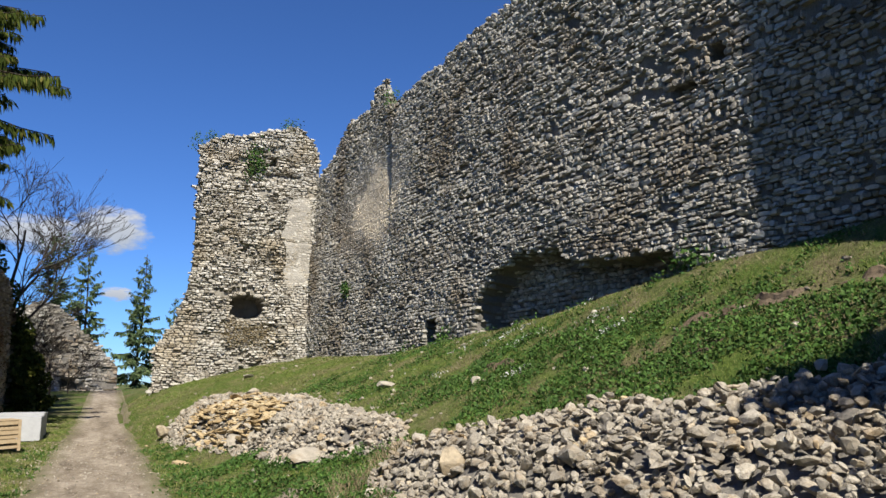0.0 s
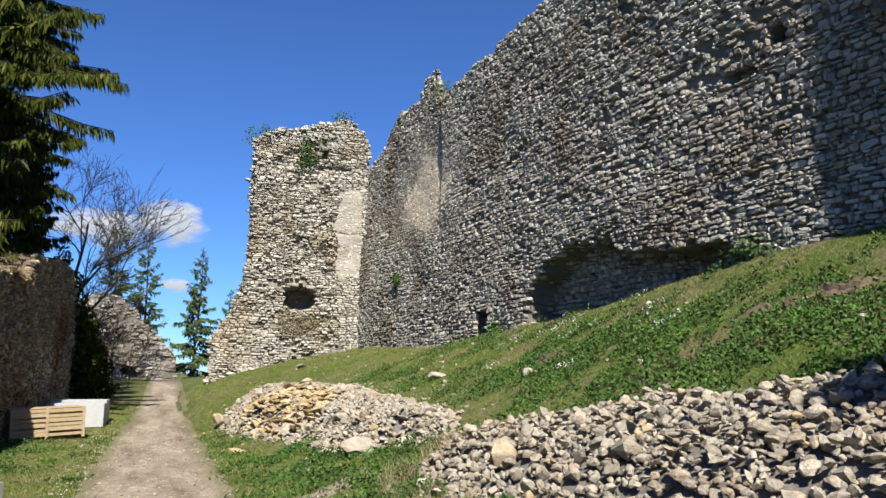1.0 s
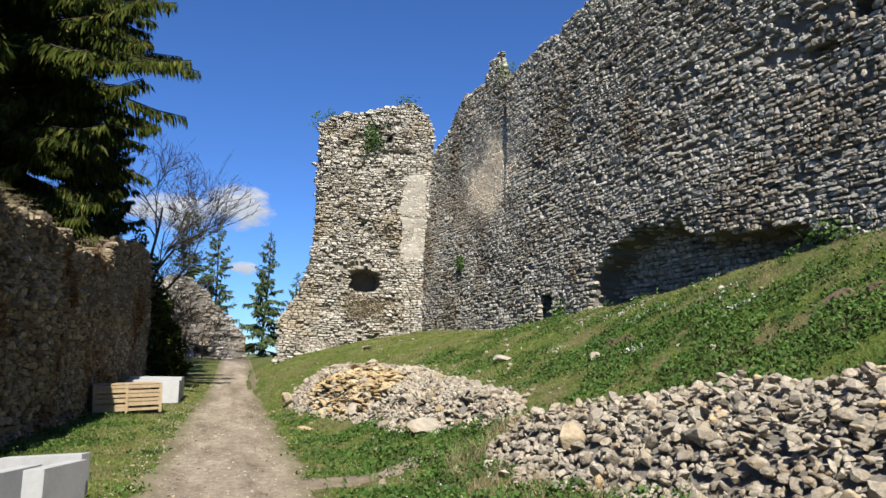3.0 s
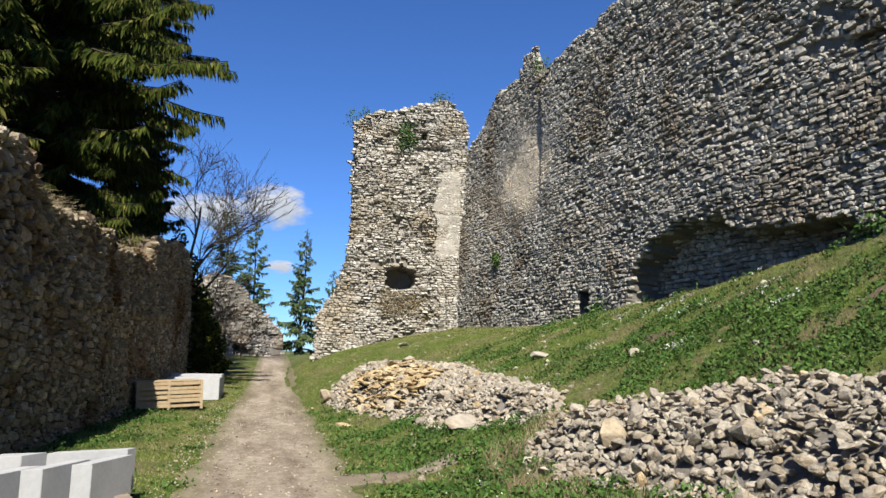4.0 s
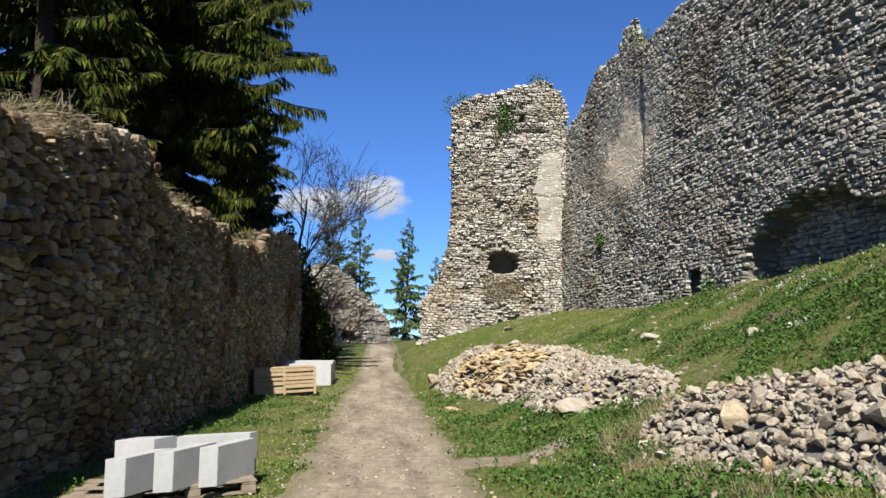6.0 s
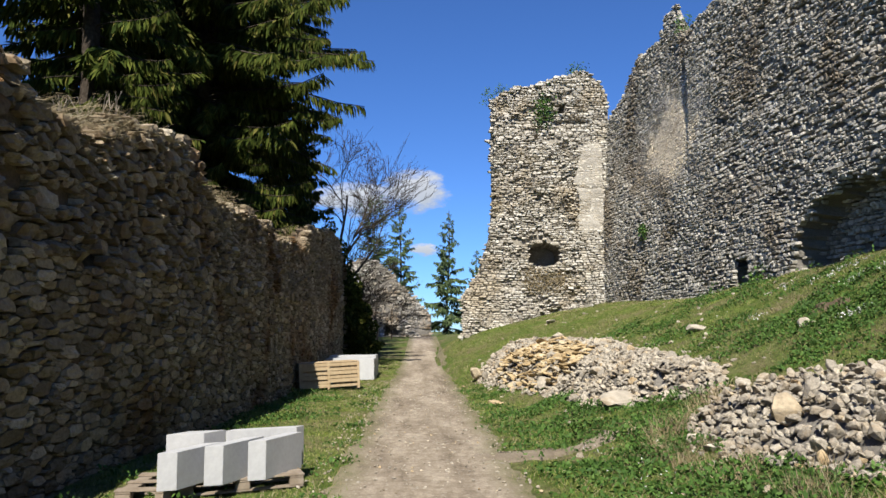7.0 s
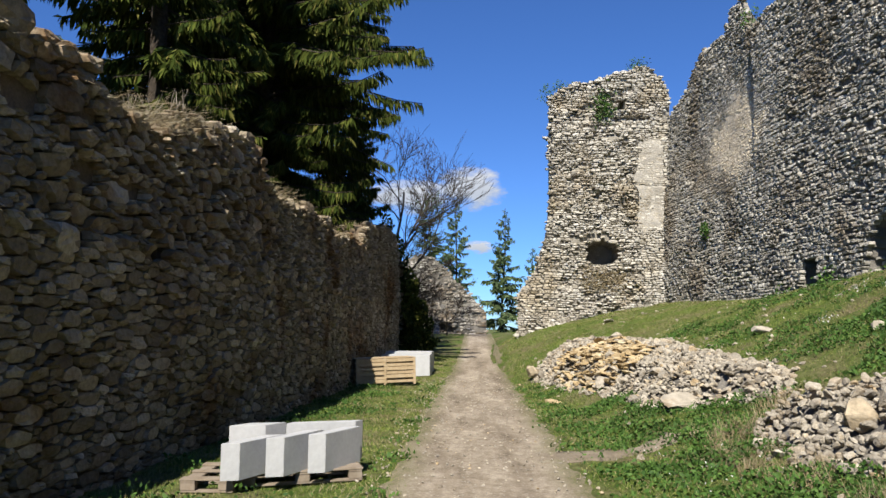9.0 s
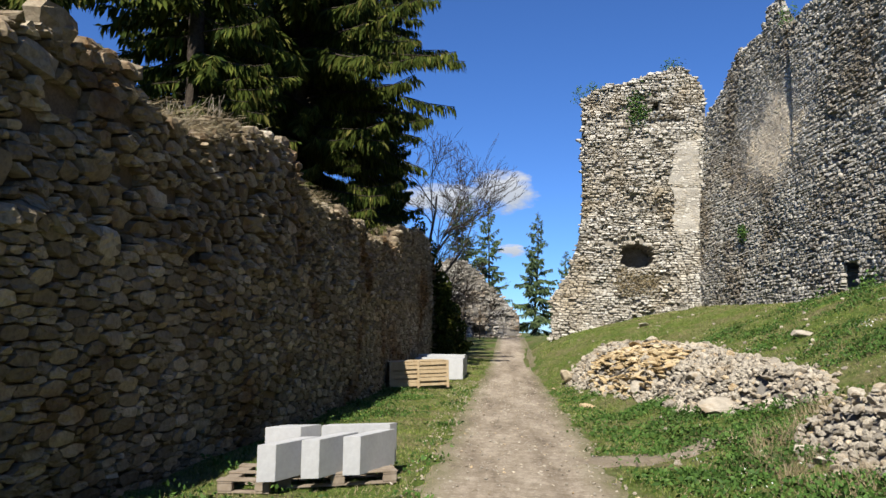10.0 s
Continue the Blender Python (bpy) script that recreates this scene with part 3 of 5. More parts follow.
def build_tower():
    thing = obj("ruined_tower", None, label="ruined square stone tower with loophole and crumbling top", category="tower")

    def grid(a, b):
        z0 = 0.4
        x = 2.6 + a * (TOWER_R + 0.3 - 2.6)
        z = z0 + b * (tower_top(x) - 0.1 - z0)
        xl = tower_left(z)
        x = xl + 0.25 + a * (TOWER_R + 0.05 - xl)
        return x, z0 + b * (tower_top(np.maximum(x, 3.3)) - 0.04 - z0)
    obj("front_wall", core("front_wall", grid, lambda x, z: tower_depth(x, z) + 0.07, 1.4, M_MORTAR_T, tower_place, 110, 160), thing)
    st = courses(1.9, TOWER_R + 0.25, 0.8, 12.4, 0.084, 0.165, lambda x, z: (z < tower_top(x)) & (x > tower_left(z) + 0.08), 31, ragged=0.06, lost=0.04, loose=0.09, pits=0.45)
    st = st[loophole(st[:, 0], st[:, 1]) > 1.0]
    edge = 6.95 + 0.15 * wave(st[:, 1], st[:, 1] * 0, 0.5, 3)
    skim = (st[:, 0] > edge) & (st[:, 1] > 5.5) & (st[:, 1] < 9.1)
    neat = ((st[:, 0] > edge + 0.15) & (st[:, 1] < 9.4)) | ((st[:, 1] < 3.7 + 0.3 * wave(st[:, 0], st[:, 1], 0.6, 3)) & (st[:, 0] < 4.6))
    st[neat & (np.random.default_rng(35).random(len(st)) > 0.03), 3] = 1
    lay(thing, st, np.where(skim, 0.018, np.where(neat, 0.035, 0.07)), tower_depth, tower_place, M_TOWER, 32, lambda x, z: (x > 4.6) & (x < 6.3) & (z > 3.8) & (z < 5.3), uneven=1.1, root=0.14)
    # left flank
    side = lambda y, z, d: np.stack([tower_left(z) + 0.14 + 0.35 * (y - 30) - d + 0.04 * wave(y, z, 1.0, 3), y + 0 * z, z + 0 * y], -1)
    obj("side_wall", core("side_wall", lambda a, b: (TOWER_Y + 0.2 + a * 5.5, 0.4 + b * (10.6 - 1.2 * a)), lambda y, z: 0 * y, 1.2, M_MORTAR_T, side, 40, 80), thing)
    st = courses(TOWER_Y + 0.3, TOWER_Y + 5.5, 0.6, 10.9, 0.12, 0.22, lambda y, z: z < 10.7 - 0.2 * (y - 30), 33)
    lay(thing, st, 0.07, lambda y, z: 0 * y, side, M_TOWER, 34, lambda y, z: y < 0, fine=False)
    # plastered strip beside the corner
    A, B = np.meshgrid(np.linspace(0, 1, 14), np.linspace(0, 1, 60))
    z = 5.45 + B * 3.7
    left = 6.9 + 0.16 * wave(z, z * 0, 0.5, 3)
    x = left + A * (7.93 - left)
    v = tower_place(x, z, 0.008 + 0.02 * wave(x, z, 0.4, 6) + 0.015 * wave(x, z, 0.15, 2) - 0.05 * (np.abs(z - 7.3) < 0.06)).reshape(-1, 3)
    i = (np.arange(59)[:, None] * 14 + np.arange(13)[None]).ravel()
    obj("plaster", mesh("plaster", v, np.stack([i, i + 1, i + 15, i + 14], 1), M_PLASTER, True), thing, "smooth pale plaster patch")


# ---- ruined wall beyond the path ----
def far_top(x):
    return np.interp(x, [-9, -5.5, -4.0, -3.0, -1.7, -0.9, 0.4, 1.2, 1.6], [4.6, 5.0, 5.4, 6.1, 5.9, 5.1, 3.7, 2.9, 2.4]) + 0.15 * wave(x, x * 0, 0.4, 5)


def build_far_wall():
    thing = obj("far_ruin", None, label="crumbling pale stone wall ruin beyond the path", category="ruin")
    place = lambda x, z, d: np.stack([x + 0 * z, 46 - 0.2 * x + 0.2 * wave(x, z, 1.2, 4) - d, z + 0 * x], -1)
    hole = lambda x, z: np.maximum(box_depth(x, z, [(-1.3, -0.5, 1.2, 1.9, 0.8)]), 0.15 * smooth01(wave(x, z, 0.9, 6)))
    obj("core", core("core", lambda a, b: (-9 + a * 10.5, 0.5 + b * (far_top(-9 + a * 10.5) - 0.6)), hole, 1.0, M_MORTAR, place, 120, 60), thing)
    st = courses(-9, 1.55, 0.7, 7.4, 0.13, 0.26, lambda x, z: z < far_top(x), 41, ragged=0.12, lost=0.08, loose=0.12, pits=0.7)
    lay(thing, st, 0.09, hole, place, M_RUIN, 42, lambda x, z: x > 90, uneven=1.3, fine=False)



# ---- loose stone ----
def hull_mesh(name, pts, mat):
    bm = bmesh.new()
    for p in pts:
        bm.verts.new(p)
    res = bmesh.ops.convex_hull(bm, input=bm.verts)
    bmesh.ops.delete(bm, geom=[g for g in res["geom_interior"] if isinstance(g, bmesh.types.BMVert)], context="VERTS")
    me = bpy.data.meshes.new(name)
    bm.to_mesh(me)
    bm.free()
    me.materials.append(mat)
    return me


def rock_points(r, flat=0.66, n=26, cuts=8, square=0.58):
    """Corners of a broken stone about 1 across: blocky, with worn edges and a few flat breaks."""
    k = np.arange(n) + 0.5
    up, turn = 1 - 2 * k / n, k * 2.39996 + r.uniform(0, 6)
    p = np.stack([np.cos(turn) * np.sqrt(1 - up ** 2), np.sin(turn) * np.sqrt(1 - up ** 2), up], 1) + r.normal(0, 0.13, (n, 3))
    p /= np.linalg.norm(p, axis=1)[:, None]
    q = p / np.abs(p).max(1)[:, None]
    p = ((1 - square) * p + square * q) * 0.5 * r.uniform(0.93, 1.05, (n, 1))
    for c in range(cuts):
        d = r.normal(0, 1, 3)
        d /= np.linalg.norm(d)
        p -= np.maximum(p @ d - r.uniform(0.27, 0.42), 0)[:, None] * d[None]
    return p * np.array([1.0, r.uniform(0.62, 0.95), flat * r.uniform(0.8, 1.2)])


ROCKS, SLABS, FLATS = [], [], []


def make_rocks():
    r = np.random.default_rng(50)
    for k in range(22):
        ROCKS.append(hull_mesh("rubble", rock_points(r), M_RUBBLE))
    for k in range(10):
        FLATS.append(hull_mesh("rubble", rock_points(r, 0.42, 24), M_RUBBLE))
    for k in range(8):
        SLABS.append(hull_mesh("slab", rock_points(r, 0.28, 20), M_YELLOW))


def ragged(x, y):
    return x + 0.16 * wave(x, y, 0.45, 3) + 0.07 * wave(x, y, 0.16, 5), y + 0.22 * wave(x, y, 0.6, 4)


def inside_poly(x, y, poly):
    x, y = ragged(x, y)
    n, hit = len(poly), np.zeros(np.shape(x), bool)
    for k in range(n):
        (x0, y0), (x1, y1) = poly[k], poly[(k + 1) % n]
        hit ^= ((y0 > y) != (y1 > y)) & (x < (x1 - x0) * (y - y0) / (y1 - y0 + 1e-12) + x0)
    return hit


def edge_far(x, y, poly):
    """Distance to the outline."""
    x, y = ragged(x, y)
    d = np.full(np.shape(x), 99.0)
    for k in range(len(poly)):
        a, b = np.array(poly[k]), np.array(poly[(k + 1) % len(poly)])
        t = np.clip(((x - a[0]) * (b - a)[0] + (y - a[1]) * (b - a)[1]) / ((b - a) @ (b - a)), 0, 1)
        d = np.minimum(d, np.hypot(x - a[0] - t * (b - a)[0], y - a[1] - t * (b - a)[1]))
    return d


PILE = [(3.55, 10.2), (3.2, 9.0), (3.45, 7.3), (3.75, 5.6), (4.0, 3.6), (4.3, 2.2), (6.9, 2.6), (6.5, 4.4), (6.1, 5.2), (5.75, 6.7), (5.45, 8.0), (4.95, 9.3), (4.4, 10.3)]
HEAP = [(1.85, 21.6), (2.15, 18.6), (2.6, 16.4), (3.1, 13.2), (3.5, 11.9), (4.5, 10.6), (4.85, 12.0), (4.9, 14.5), (4.9, 17.0), (4.75, 20.8), (4.0, 23.8), (2.5, 23.9)]


def pile_z(x, y, poly, high):
    return ground_z(x, y) + high * (0.88 + 0.22 * wave(x, y, 0.7, 6)) * smooth01(edge_far(x, y, poly) / 0.75) * inside_poly(x, y, poly)


def scatter(poly, tries, sizes, r, tight=0.42):
    """Stones dropped one by one where there is room, large ones first."""
    poly_a = np.array(poly)
    lo, hi = poly_a.min(0), poly_a.max(0)
    out = np.zeros((0, 3))
    for size, n in zip(sizes, tries):
        for x, y in r.uniform(lo, hi, (n, 2)):
            d = size * r.uniform(0.8, 1.25)
            if len(out) and (np.hypot(out[:, 0] - x, out[:, 1] - y) < tight * (out[:, 2] + d)).any():
                continue
            if inside_poly(x, y, poly):
                out = np.vstack([out, (x, y, d)])
    return out


def heap_body(name, poly, high, mat, thing):
    lo, hi = np.array(poly).min(0) - 0.2, np.array(poly).max(0) + 0.2
    xs, ys = np.arange(lo[0], hi[0], 0.14), np.arange(lo[1], hi[1], 0.14)
    X, Y = np.meshgrid(xs, ys)
    Z = pile_z(X, Y, poly, high) - 0.05 - 0.3 * ~inside_poly(X, Y, poly)
    nx = len(xs)
    i = (np.arange(len(ys) - 1)[:, None] * nx + np.arange(nx - 1)[None]).ravel()
    obj(name, mesh(name, np.stack([X, Y, Z], -1).reshape(-1, 3), np.stack([i, i + 1, i + nx + 1, i + nx], 1), mat), thing)


def heap(thing, stones, poly, high, meshes, r, lift=0.18, limit=300, flat=False, order=None):
    """The first stones are parts of their own, the rest one mesh."""
    verts, faces, base = [], [], 0
    idx = order if order is not None else np.arange(len(stones))
    for count, k in enumerate(idx):
        x, y, d = stones[k]
        z = float(pile_z(np.array(x), np.array(y), poly, high)) + d * lift
        me = meshes[r.integers(len(meshes))]
        tilt = 12 if flat else 22
        m = pose(x, y, z, r.normal(0, tilt), r.normal(0, tilt), r.uniform(0, 360)) @ Matrix.Diagonal((d, d * r.uniform(0.8, 1.1), d * r.uniform(0.8, 1.2), 1))
        if count < limit:
            ob = obj("stone", me, thing)
            ob.matrix_basis = m
        else:
            co = np.array([m @ v.co for v in me.vertices])
            verts.append(co)
            faces += [[base + q for q in p.vertices] for p in me.polygons]
            base += len(co)
    if verts:
        obj("rubble", mesh("rubble", np.concatenate(verts), faces, M_RUBBLE_REST if meshes[0].materials[0] == M_RUBBLE else meshes[0].materials[0]), thing, kind="stuff")


def build_piles():
    r = np.random.default_rng(60)
    pile = obj("rubble_pile", None, label="heap of loose broken grey limestone on the slope", category="stone heap")
    heap_body("bed", PILE, 0.34, M_MORTAR, pile)
    st = scatter(PILE, (40, 600, 3600, 8000), (0.25, 0.175, 0.125, 0.085), r, 0.40)
    heap(pile, st, PILE, 0.34, ROCKS + FLATS, r, order=np.argsort(-st[:, 2]))
    top = scatter(PILE, (40, 900, 4200), (0.22, 0.15, 0.11), r, 0.46)
    heap(pile, top, PILE, 0.44, ROCKS + FLATS, r, limit=0)
    grit = np.stack([r.uniform(2.9, 7.0, 4200), r.uniform(2.4, 10.3, 4200), r.uniform(0.05, 0.11, 4200)], 1)
    heap(pile, grit[inside_poly(grit[:, 0], grit[:, 1], PILE)], PILE, 0.36, ROCKS, r, limit=0)
    back = obj("rubble_pile", None, label="long low heap of grey rubble with yellow stone slabs", category="stone heap")
    heap_body("bed", HEAP, 0.42, M_MORTAR, back)
    st = scatter(HEAP, (14, 300, 3000, 11000), (0.34, 0.22, 0.145, 0.09), r, 0.38)
    heap(back, st, HEAP, 0.42, ROCKS + FLATS, r, limit=140)
    yellow = [(2.25, 18.9), (2.7, 16.3), (3.3, 15.4), (3.9, 16.5), (4.0, 19.0), (3.3, 20.6), (2.6, 20.6)]
    grit = np.stack([r.uniform(1.8, 5.0, 9000), r.uniform(10.5, 24.0, 9000), r.uniform(0.06, 0.13, 9000)], 1)
    heap(back, grit[inside_poly(grit[:, 0], grit[:, 1], HEAP) & ~inside_poly(grit[:, 0], grit[:, 1], yellow)], HEAP, 0.43, ROCKS + FLATS, r, limit=0)
    sl = scatter(yellow, (120, 1500, 5000), (0.34, 0.24, 0.16), r, 0.25)
    heap(back, sl, HEAP, 0.50, SLABS, r, 0.1, limit=160, flat=True)
    # stones rolled off the heaps into the grass
    n = 1500
    edge = np.stack([r.uniform(1.5, 6.0, n), r.uniform(3.0, 24.5, n), 0.035 + 0.13 * r.random(n) ** 3], 1)
    for thing, poly in ((pile, PILE), (back, HEAP)):
        out = edge_far(edge[:, 0], edge[:, 1], poly)
        heap(thing, edge[~inside_poly(edge[:, 0], edge[:, 1], poly) & (out < 0.55 * r.random(n)) & (edge[:, 0] > 1.5)], poly, 0.0, ROCKS + FLATS, r, 0.1, limit=0)
    for name, label, x, y, d, hgt, mat, flat, seed in (
            ("boulder", "large pale yellow boulder at the edge of the rubble", 3.88, 8.0, 0.46, 0.36, M_PALE, 0.85, 1),
            ("boulder", "flat-faced pale block on the foot of the rubble heap", 3.42, 12.5, 0.85, 0.10, M_RUBBLE, 0.27, 2),
            ("corner_stone", "squared pale stone at the end of the heap", 1.92, 21.4, 0.6, 0.22, M_PALE, 0.7, 3),
            ("flat_stone", "flat pale stone lying in the grass by the path", 1.84, 16.5, 0.42, 0.02, M_YELLOW, 0.25, 4),
            ("boulder", "pale grey boulder half sunk in the slope", 5.85, 15.4, 0.46, 0.02, M_RUBBLE, 0.4, 5),
            ("boulder", "small pale pointed stone on the grass slope", 6.16, 11.75, 0.30, 0.03, M_RUBBLE, 0.55, 6),
            ("flat_stone", "white flat stone on the grass above the heap", 5.1, 26.9, 0.45, 0.05, M_RUBBLE, 0.3, 7),
            ("boulder", "round pale stone on top of the rubble", 6.2, 4.95, 0.14, 0.2, M_RUBBLE, 0.9, 8)):
        rr = np.random.default_rng(100 + seed)
        me = hull_mesh(name, rock_points(rr, flat, 44, 7, 0.5) * d, mat)
        ob = obj(name, me, label=label, category="stone", group="single stones")
        ob.matrix_basis = pose(x, y, float(ground_z(x, y)) + hgt * (1 if hgt < 0.15 else 0.9), 6, -5, 30 * seed)


def small_stones():
    """Pebbles on the path and stones strewn over the slope."""
    r = np.random.default_rng(70)
    for name, label, n, xr, yr, size, mat in (("pebbles", "small pale pebbles strewn over the path", 1500, (-1.2, 1.3), (5, 24), 0.033, M_RUBBLE_REST),
                                              ("strewn_stones", "pale stones strewn over the grass slope", 150, (2.0, 8.6), (5, 27), 0.10, M_RUBBLE_REST)):
        verts, faces, base = [], [], 0
        for k in range(n):
            x, y = r.uniform(*xr), r.uniform(*yr)
            d = size * r.uniform(0.5, 1.6)
            me = ROCKS[r.integers(len(ROCKS))]
            m = pose(x, y, float(ground_z(x, y)) + d * 0.1 + (0.015 if name == "pebbles" else 0), r.normal(0, 20), r.normal(0, 20), r.uniform(0, 360)) @ Matrix.Diagonal((d, d, d * 0.8, 1))
            verts.append(np.array([m @ v.co for v in me.vertices]))
            faces += [[base + q for q in p.vertices] for p in me.polygons]
            base += len(verts[-1])
        obj(name, mesh(name, np.concatenate(verts), faces, mat), label=label, category="stones", kind="stuff")


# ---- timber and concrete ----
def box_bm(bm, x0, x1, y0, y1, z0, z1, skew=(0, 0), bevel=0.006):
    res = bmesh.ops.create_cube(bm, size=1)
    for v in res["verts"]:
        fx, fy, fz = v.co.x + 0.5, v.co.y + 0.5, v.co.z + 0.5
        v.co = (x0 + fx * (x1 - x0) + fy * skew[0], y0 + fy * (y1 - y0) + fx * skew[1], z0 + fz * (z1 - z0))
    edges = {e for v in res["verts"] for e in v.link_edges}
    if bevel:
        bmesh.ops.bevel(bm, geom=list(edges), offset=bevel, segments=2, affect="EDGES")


def box_part(name, dims, mat, parent, label="", skew=(0, 0), bevel=0.006):
    bm = bmesh.new()
    box_bm(bm, *dims, skew=skew, bevel=bevel)
    me = bpy.data.meshes.new(name)
    bm.to_mesh(me)
    bm.free()
    me.materials.append(mat)
    return obj(name, me, parent, label)


def pallet(w, d, m, label):
    t = obj("pallet", None, label=label, category="pallet", group="pallets by the wall")
    for y in (0, d / 2 - 0.05, d - 0.1):
        box_part("bottom_board", (0, w, y, y + 0.1, 0, 0.022), M_PALLET, t)
        for x in ((0, w / 2 - 0.07, w - 0.14) if w > 1 else (0, w - 0.14)):
            box_part("block", (x, x + 0.14, y, y + 0.1, 0.022, 0.10), M_PALLET, t)
    for x in ((0, w / 2 - 0.07, w - 0.14) if w > 1 else (0, w - 0.14)):
        box_part("stringer_board", (x, x + 0.14, 0, d, 0.10, 0.122), M_PALLET, t)
    n = 5 if w > 1 else 3
    for k in range(n):
        b = 0.14 if k % 2 == 0 else 0.1
        y = k * (d - b) / (n - 1)
        box_part("deck_board", (-0.01, w + 0.01, y, y + b, 0.122, 0.144), M_PALLET, t)
    t.matrix_basis = m
    return t


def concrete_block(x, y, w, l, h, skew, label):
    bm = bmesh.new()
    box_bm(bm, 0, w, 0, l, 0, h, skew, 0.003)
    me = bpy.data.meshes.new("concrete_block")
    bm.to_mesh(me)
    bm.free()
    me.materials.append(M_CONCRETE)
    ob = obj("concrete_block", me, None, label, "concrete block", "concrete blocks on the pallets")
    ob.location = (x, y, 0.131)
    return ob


def build_yard_goods():
    low = Matrix.Diagonal((1, 1, 0.9, 1))
    pallet(1.2, 0.8, pose(-2.28, 7.80, 0.0, 0, -1, 17) @ low, "weathered wooden pallet on the grass under concrete blocks")
    pallet(0.5, 0.9, pose(-2.79, 7.55, 0.0, 0, 0, 3) @ low, "narrow weathered wooden pallet beside a larger one")
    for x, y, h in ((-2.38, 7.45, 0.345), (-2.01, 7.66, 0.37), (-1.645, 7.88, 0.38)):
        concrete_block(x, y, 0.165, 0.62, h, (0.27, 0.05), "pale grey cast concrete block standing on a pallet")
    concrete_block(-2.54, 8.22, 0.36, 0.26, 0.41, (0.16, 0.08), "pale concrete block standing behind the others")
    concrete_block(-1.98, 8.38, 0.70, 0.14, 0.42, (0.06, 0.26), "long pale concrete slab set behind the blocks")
    # crate of fresh boards
    c = obj("timber_crate", None, label="low crate of fresh yellow boards beside the wall", category="crate")
    L, D, H = 1.62, 0.8, 0.70
    for side, y in (("front", 0.0), ("back", D)):
        for k in range(6):
            z = 0.06 + k * 0.11
            dz, dt = 0.012 * math.sin(5.1 * k + 9 * y), 0.014 * math.sin(3.3 * k + 2)
            box_part("board", (0.02, L * 0.46 + 0.03, y, y + 0.022, z + dz, z + 0.084 + dz + dt), M_PLANK, c)
            box_part("board", (L * 0.46 + 0.035, L - 0.02, y, y + 0.022, z - dz, z + 0.084 - dz - dt), M_PLANK, c)
        for x in (0.0, L * 0.46, L - 0.07):
            box_part("post", (x, x + 0.07, y - 0.024, y - 0.002, 0, H + 0.02), M_PLANK, c)
    for x in (0.0, L - 0.022):
        for k in range(6):
            z = 0.06 + k * 0.11
            box_part("end_board", (x, x + 0.022, 0.03, D - 0.01, z, z + 0.092), M_PLANK, c)
    for k in range(7):
        y = 0.03 + k * 0.108
        box_part("lid_board", (0.0, L, y, y + 0.098, H, H + 0.02), M_PLANK, c)
    c.matrix_basis = pose(-2.82, 20.15, 0.0, 0, -2, 20)
    for k, y in enumerate((23.9, 24.9)):
        bm = bmesh.new()
        box_bm(bm, 0, 1.5, 0, 0.8, 0, 0.66, (0.05, 0.0), 0.012)
        me = bpy.data.meshes.new("white_block")
        bm.to_mesh(me)
        bm.free()
        me.materials.append(M_CONCRETE)
        ob = obj("white_block", me, None, "large pale concrete slab block behind the timber crate", "concrete block", "white blocks behind the crate")
        ob.location = (-2.55 + 0.02 * k, y, float(ground_z(-1.7, y)) + 0.03)


# ---- plants ----
def tube(path, radii, sides=6):
    path = np.asarray(path, float)
    t = np.gradient(path, axis=0)
    t /= np.linalg.norm(t, axis=1)[:, None] + 1e-9
    ref = np.where(np.abs(t[:, 2:3]) > 0.9, [[1.0, 0, 0]], [[0, 0, 1.0]])
    u = np.cross(t, ref)
    u /= np.linalg.norm(u, axis=1)[:, None] + 1e-9
    w = np.cross(t, u)
    an = np.arange(sides) * 2 * np.pi / sides
    ring = path[:, None] + np.asarray(radii)[:, None, None] * (u[:, None] * np.cos(an)[None, :, None] + w[:, None] * np.sin(an)[None, :, None])
    n = len(path)
    f = [[i * sides + k, i * sides + (k + 1) % sides, (i + 1) * sides + (k + 1) % sides, (i + 1) * sides + k] for i in range(n - 1) for k in range(sides)]
    return ring.reshape(-1, 3), f


class Bag:
    """Collects pieces of one mesh."""
    def __init__(self):
        self.v, self.f, self.n = [], [], 0

    def add(self, v, f):
        self.v.append(np.asarray(v, float))
        self.f += [[self.n + q for q in p] for p in f]
        self.n += len(v)

    def mesh(self, name, mat, smooth=False):
        return mesh(name, np.concatenate(self.v), self.f, mat, smooth)


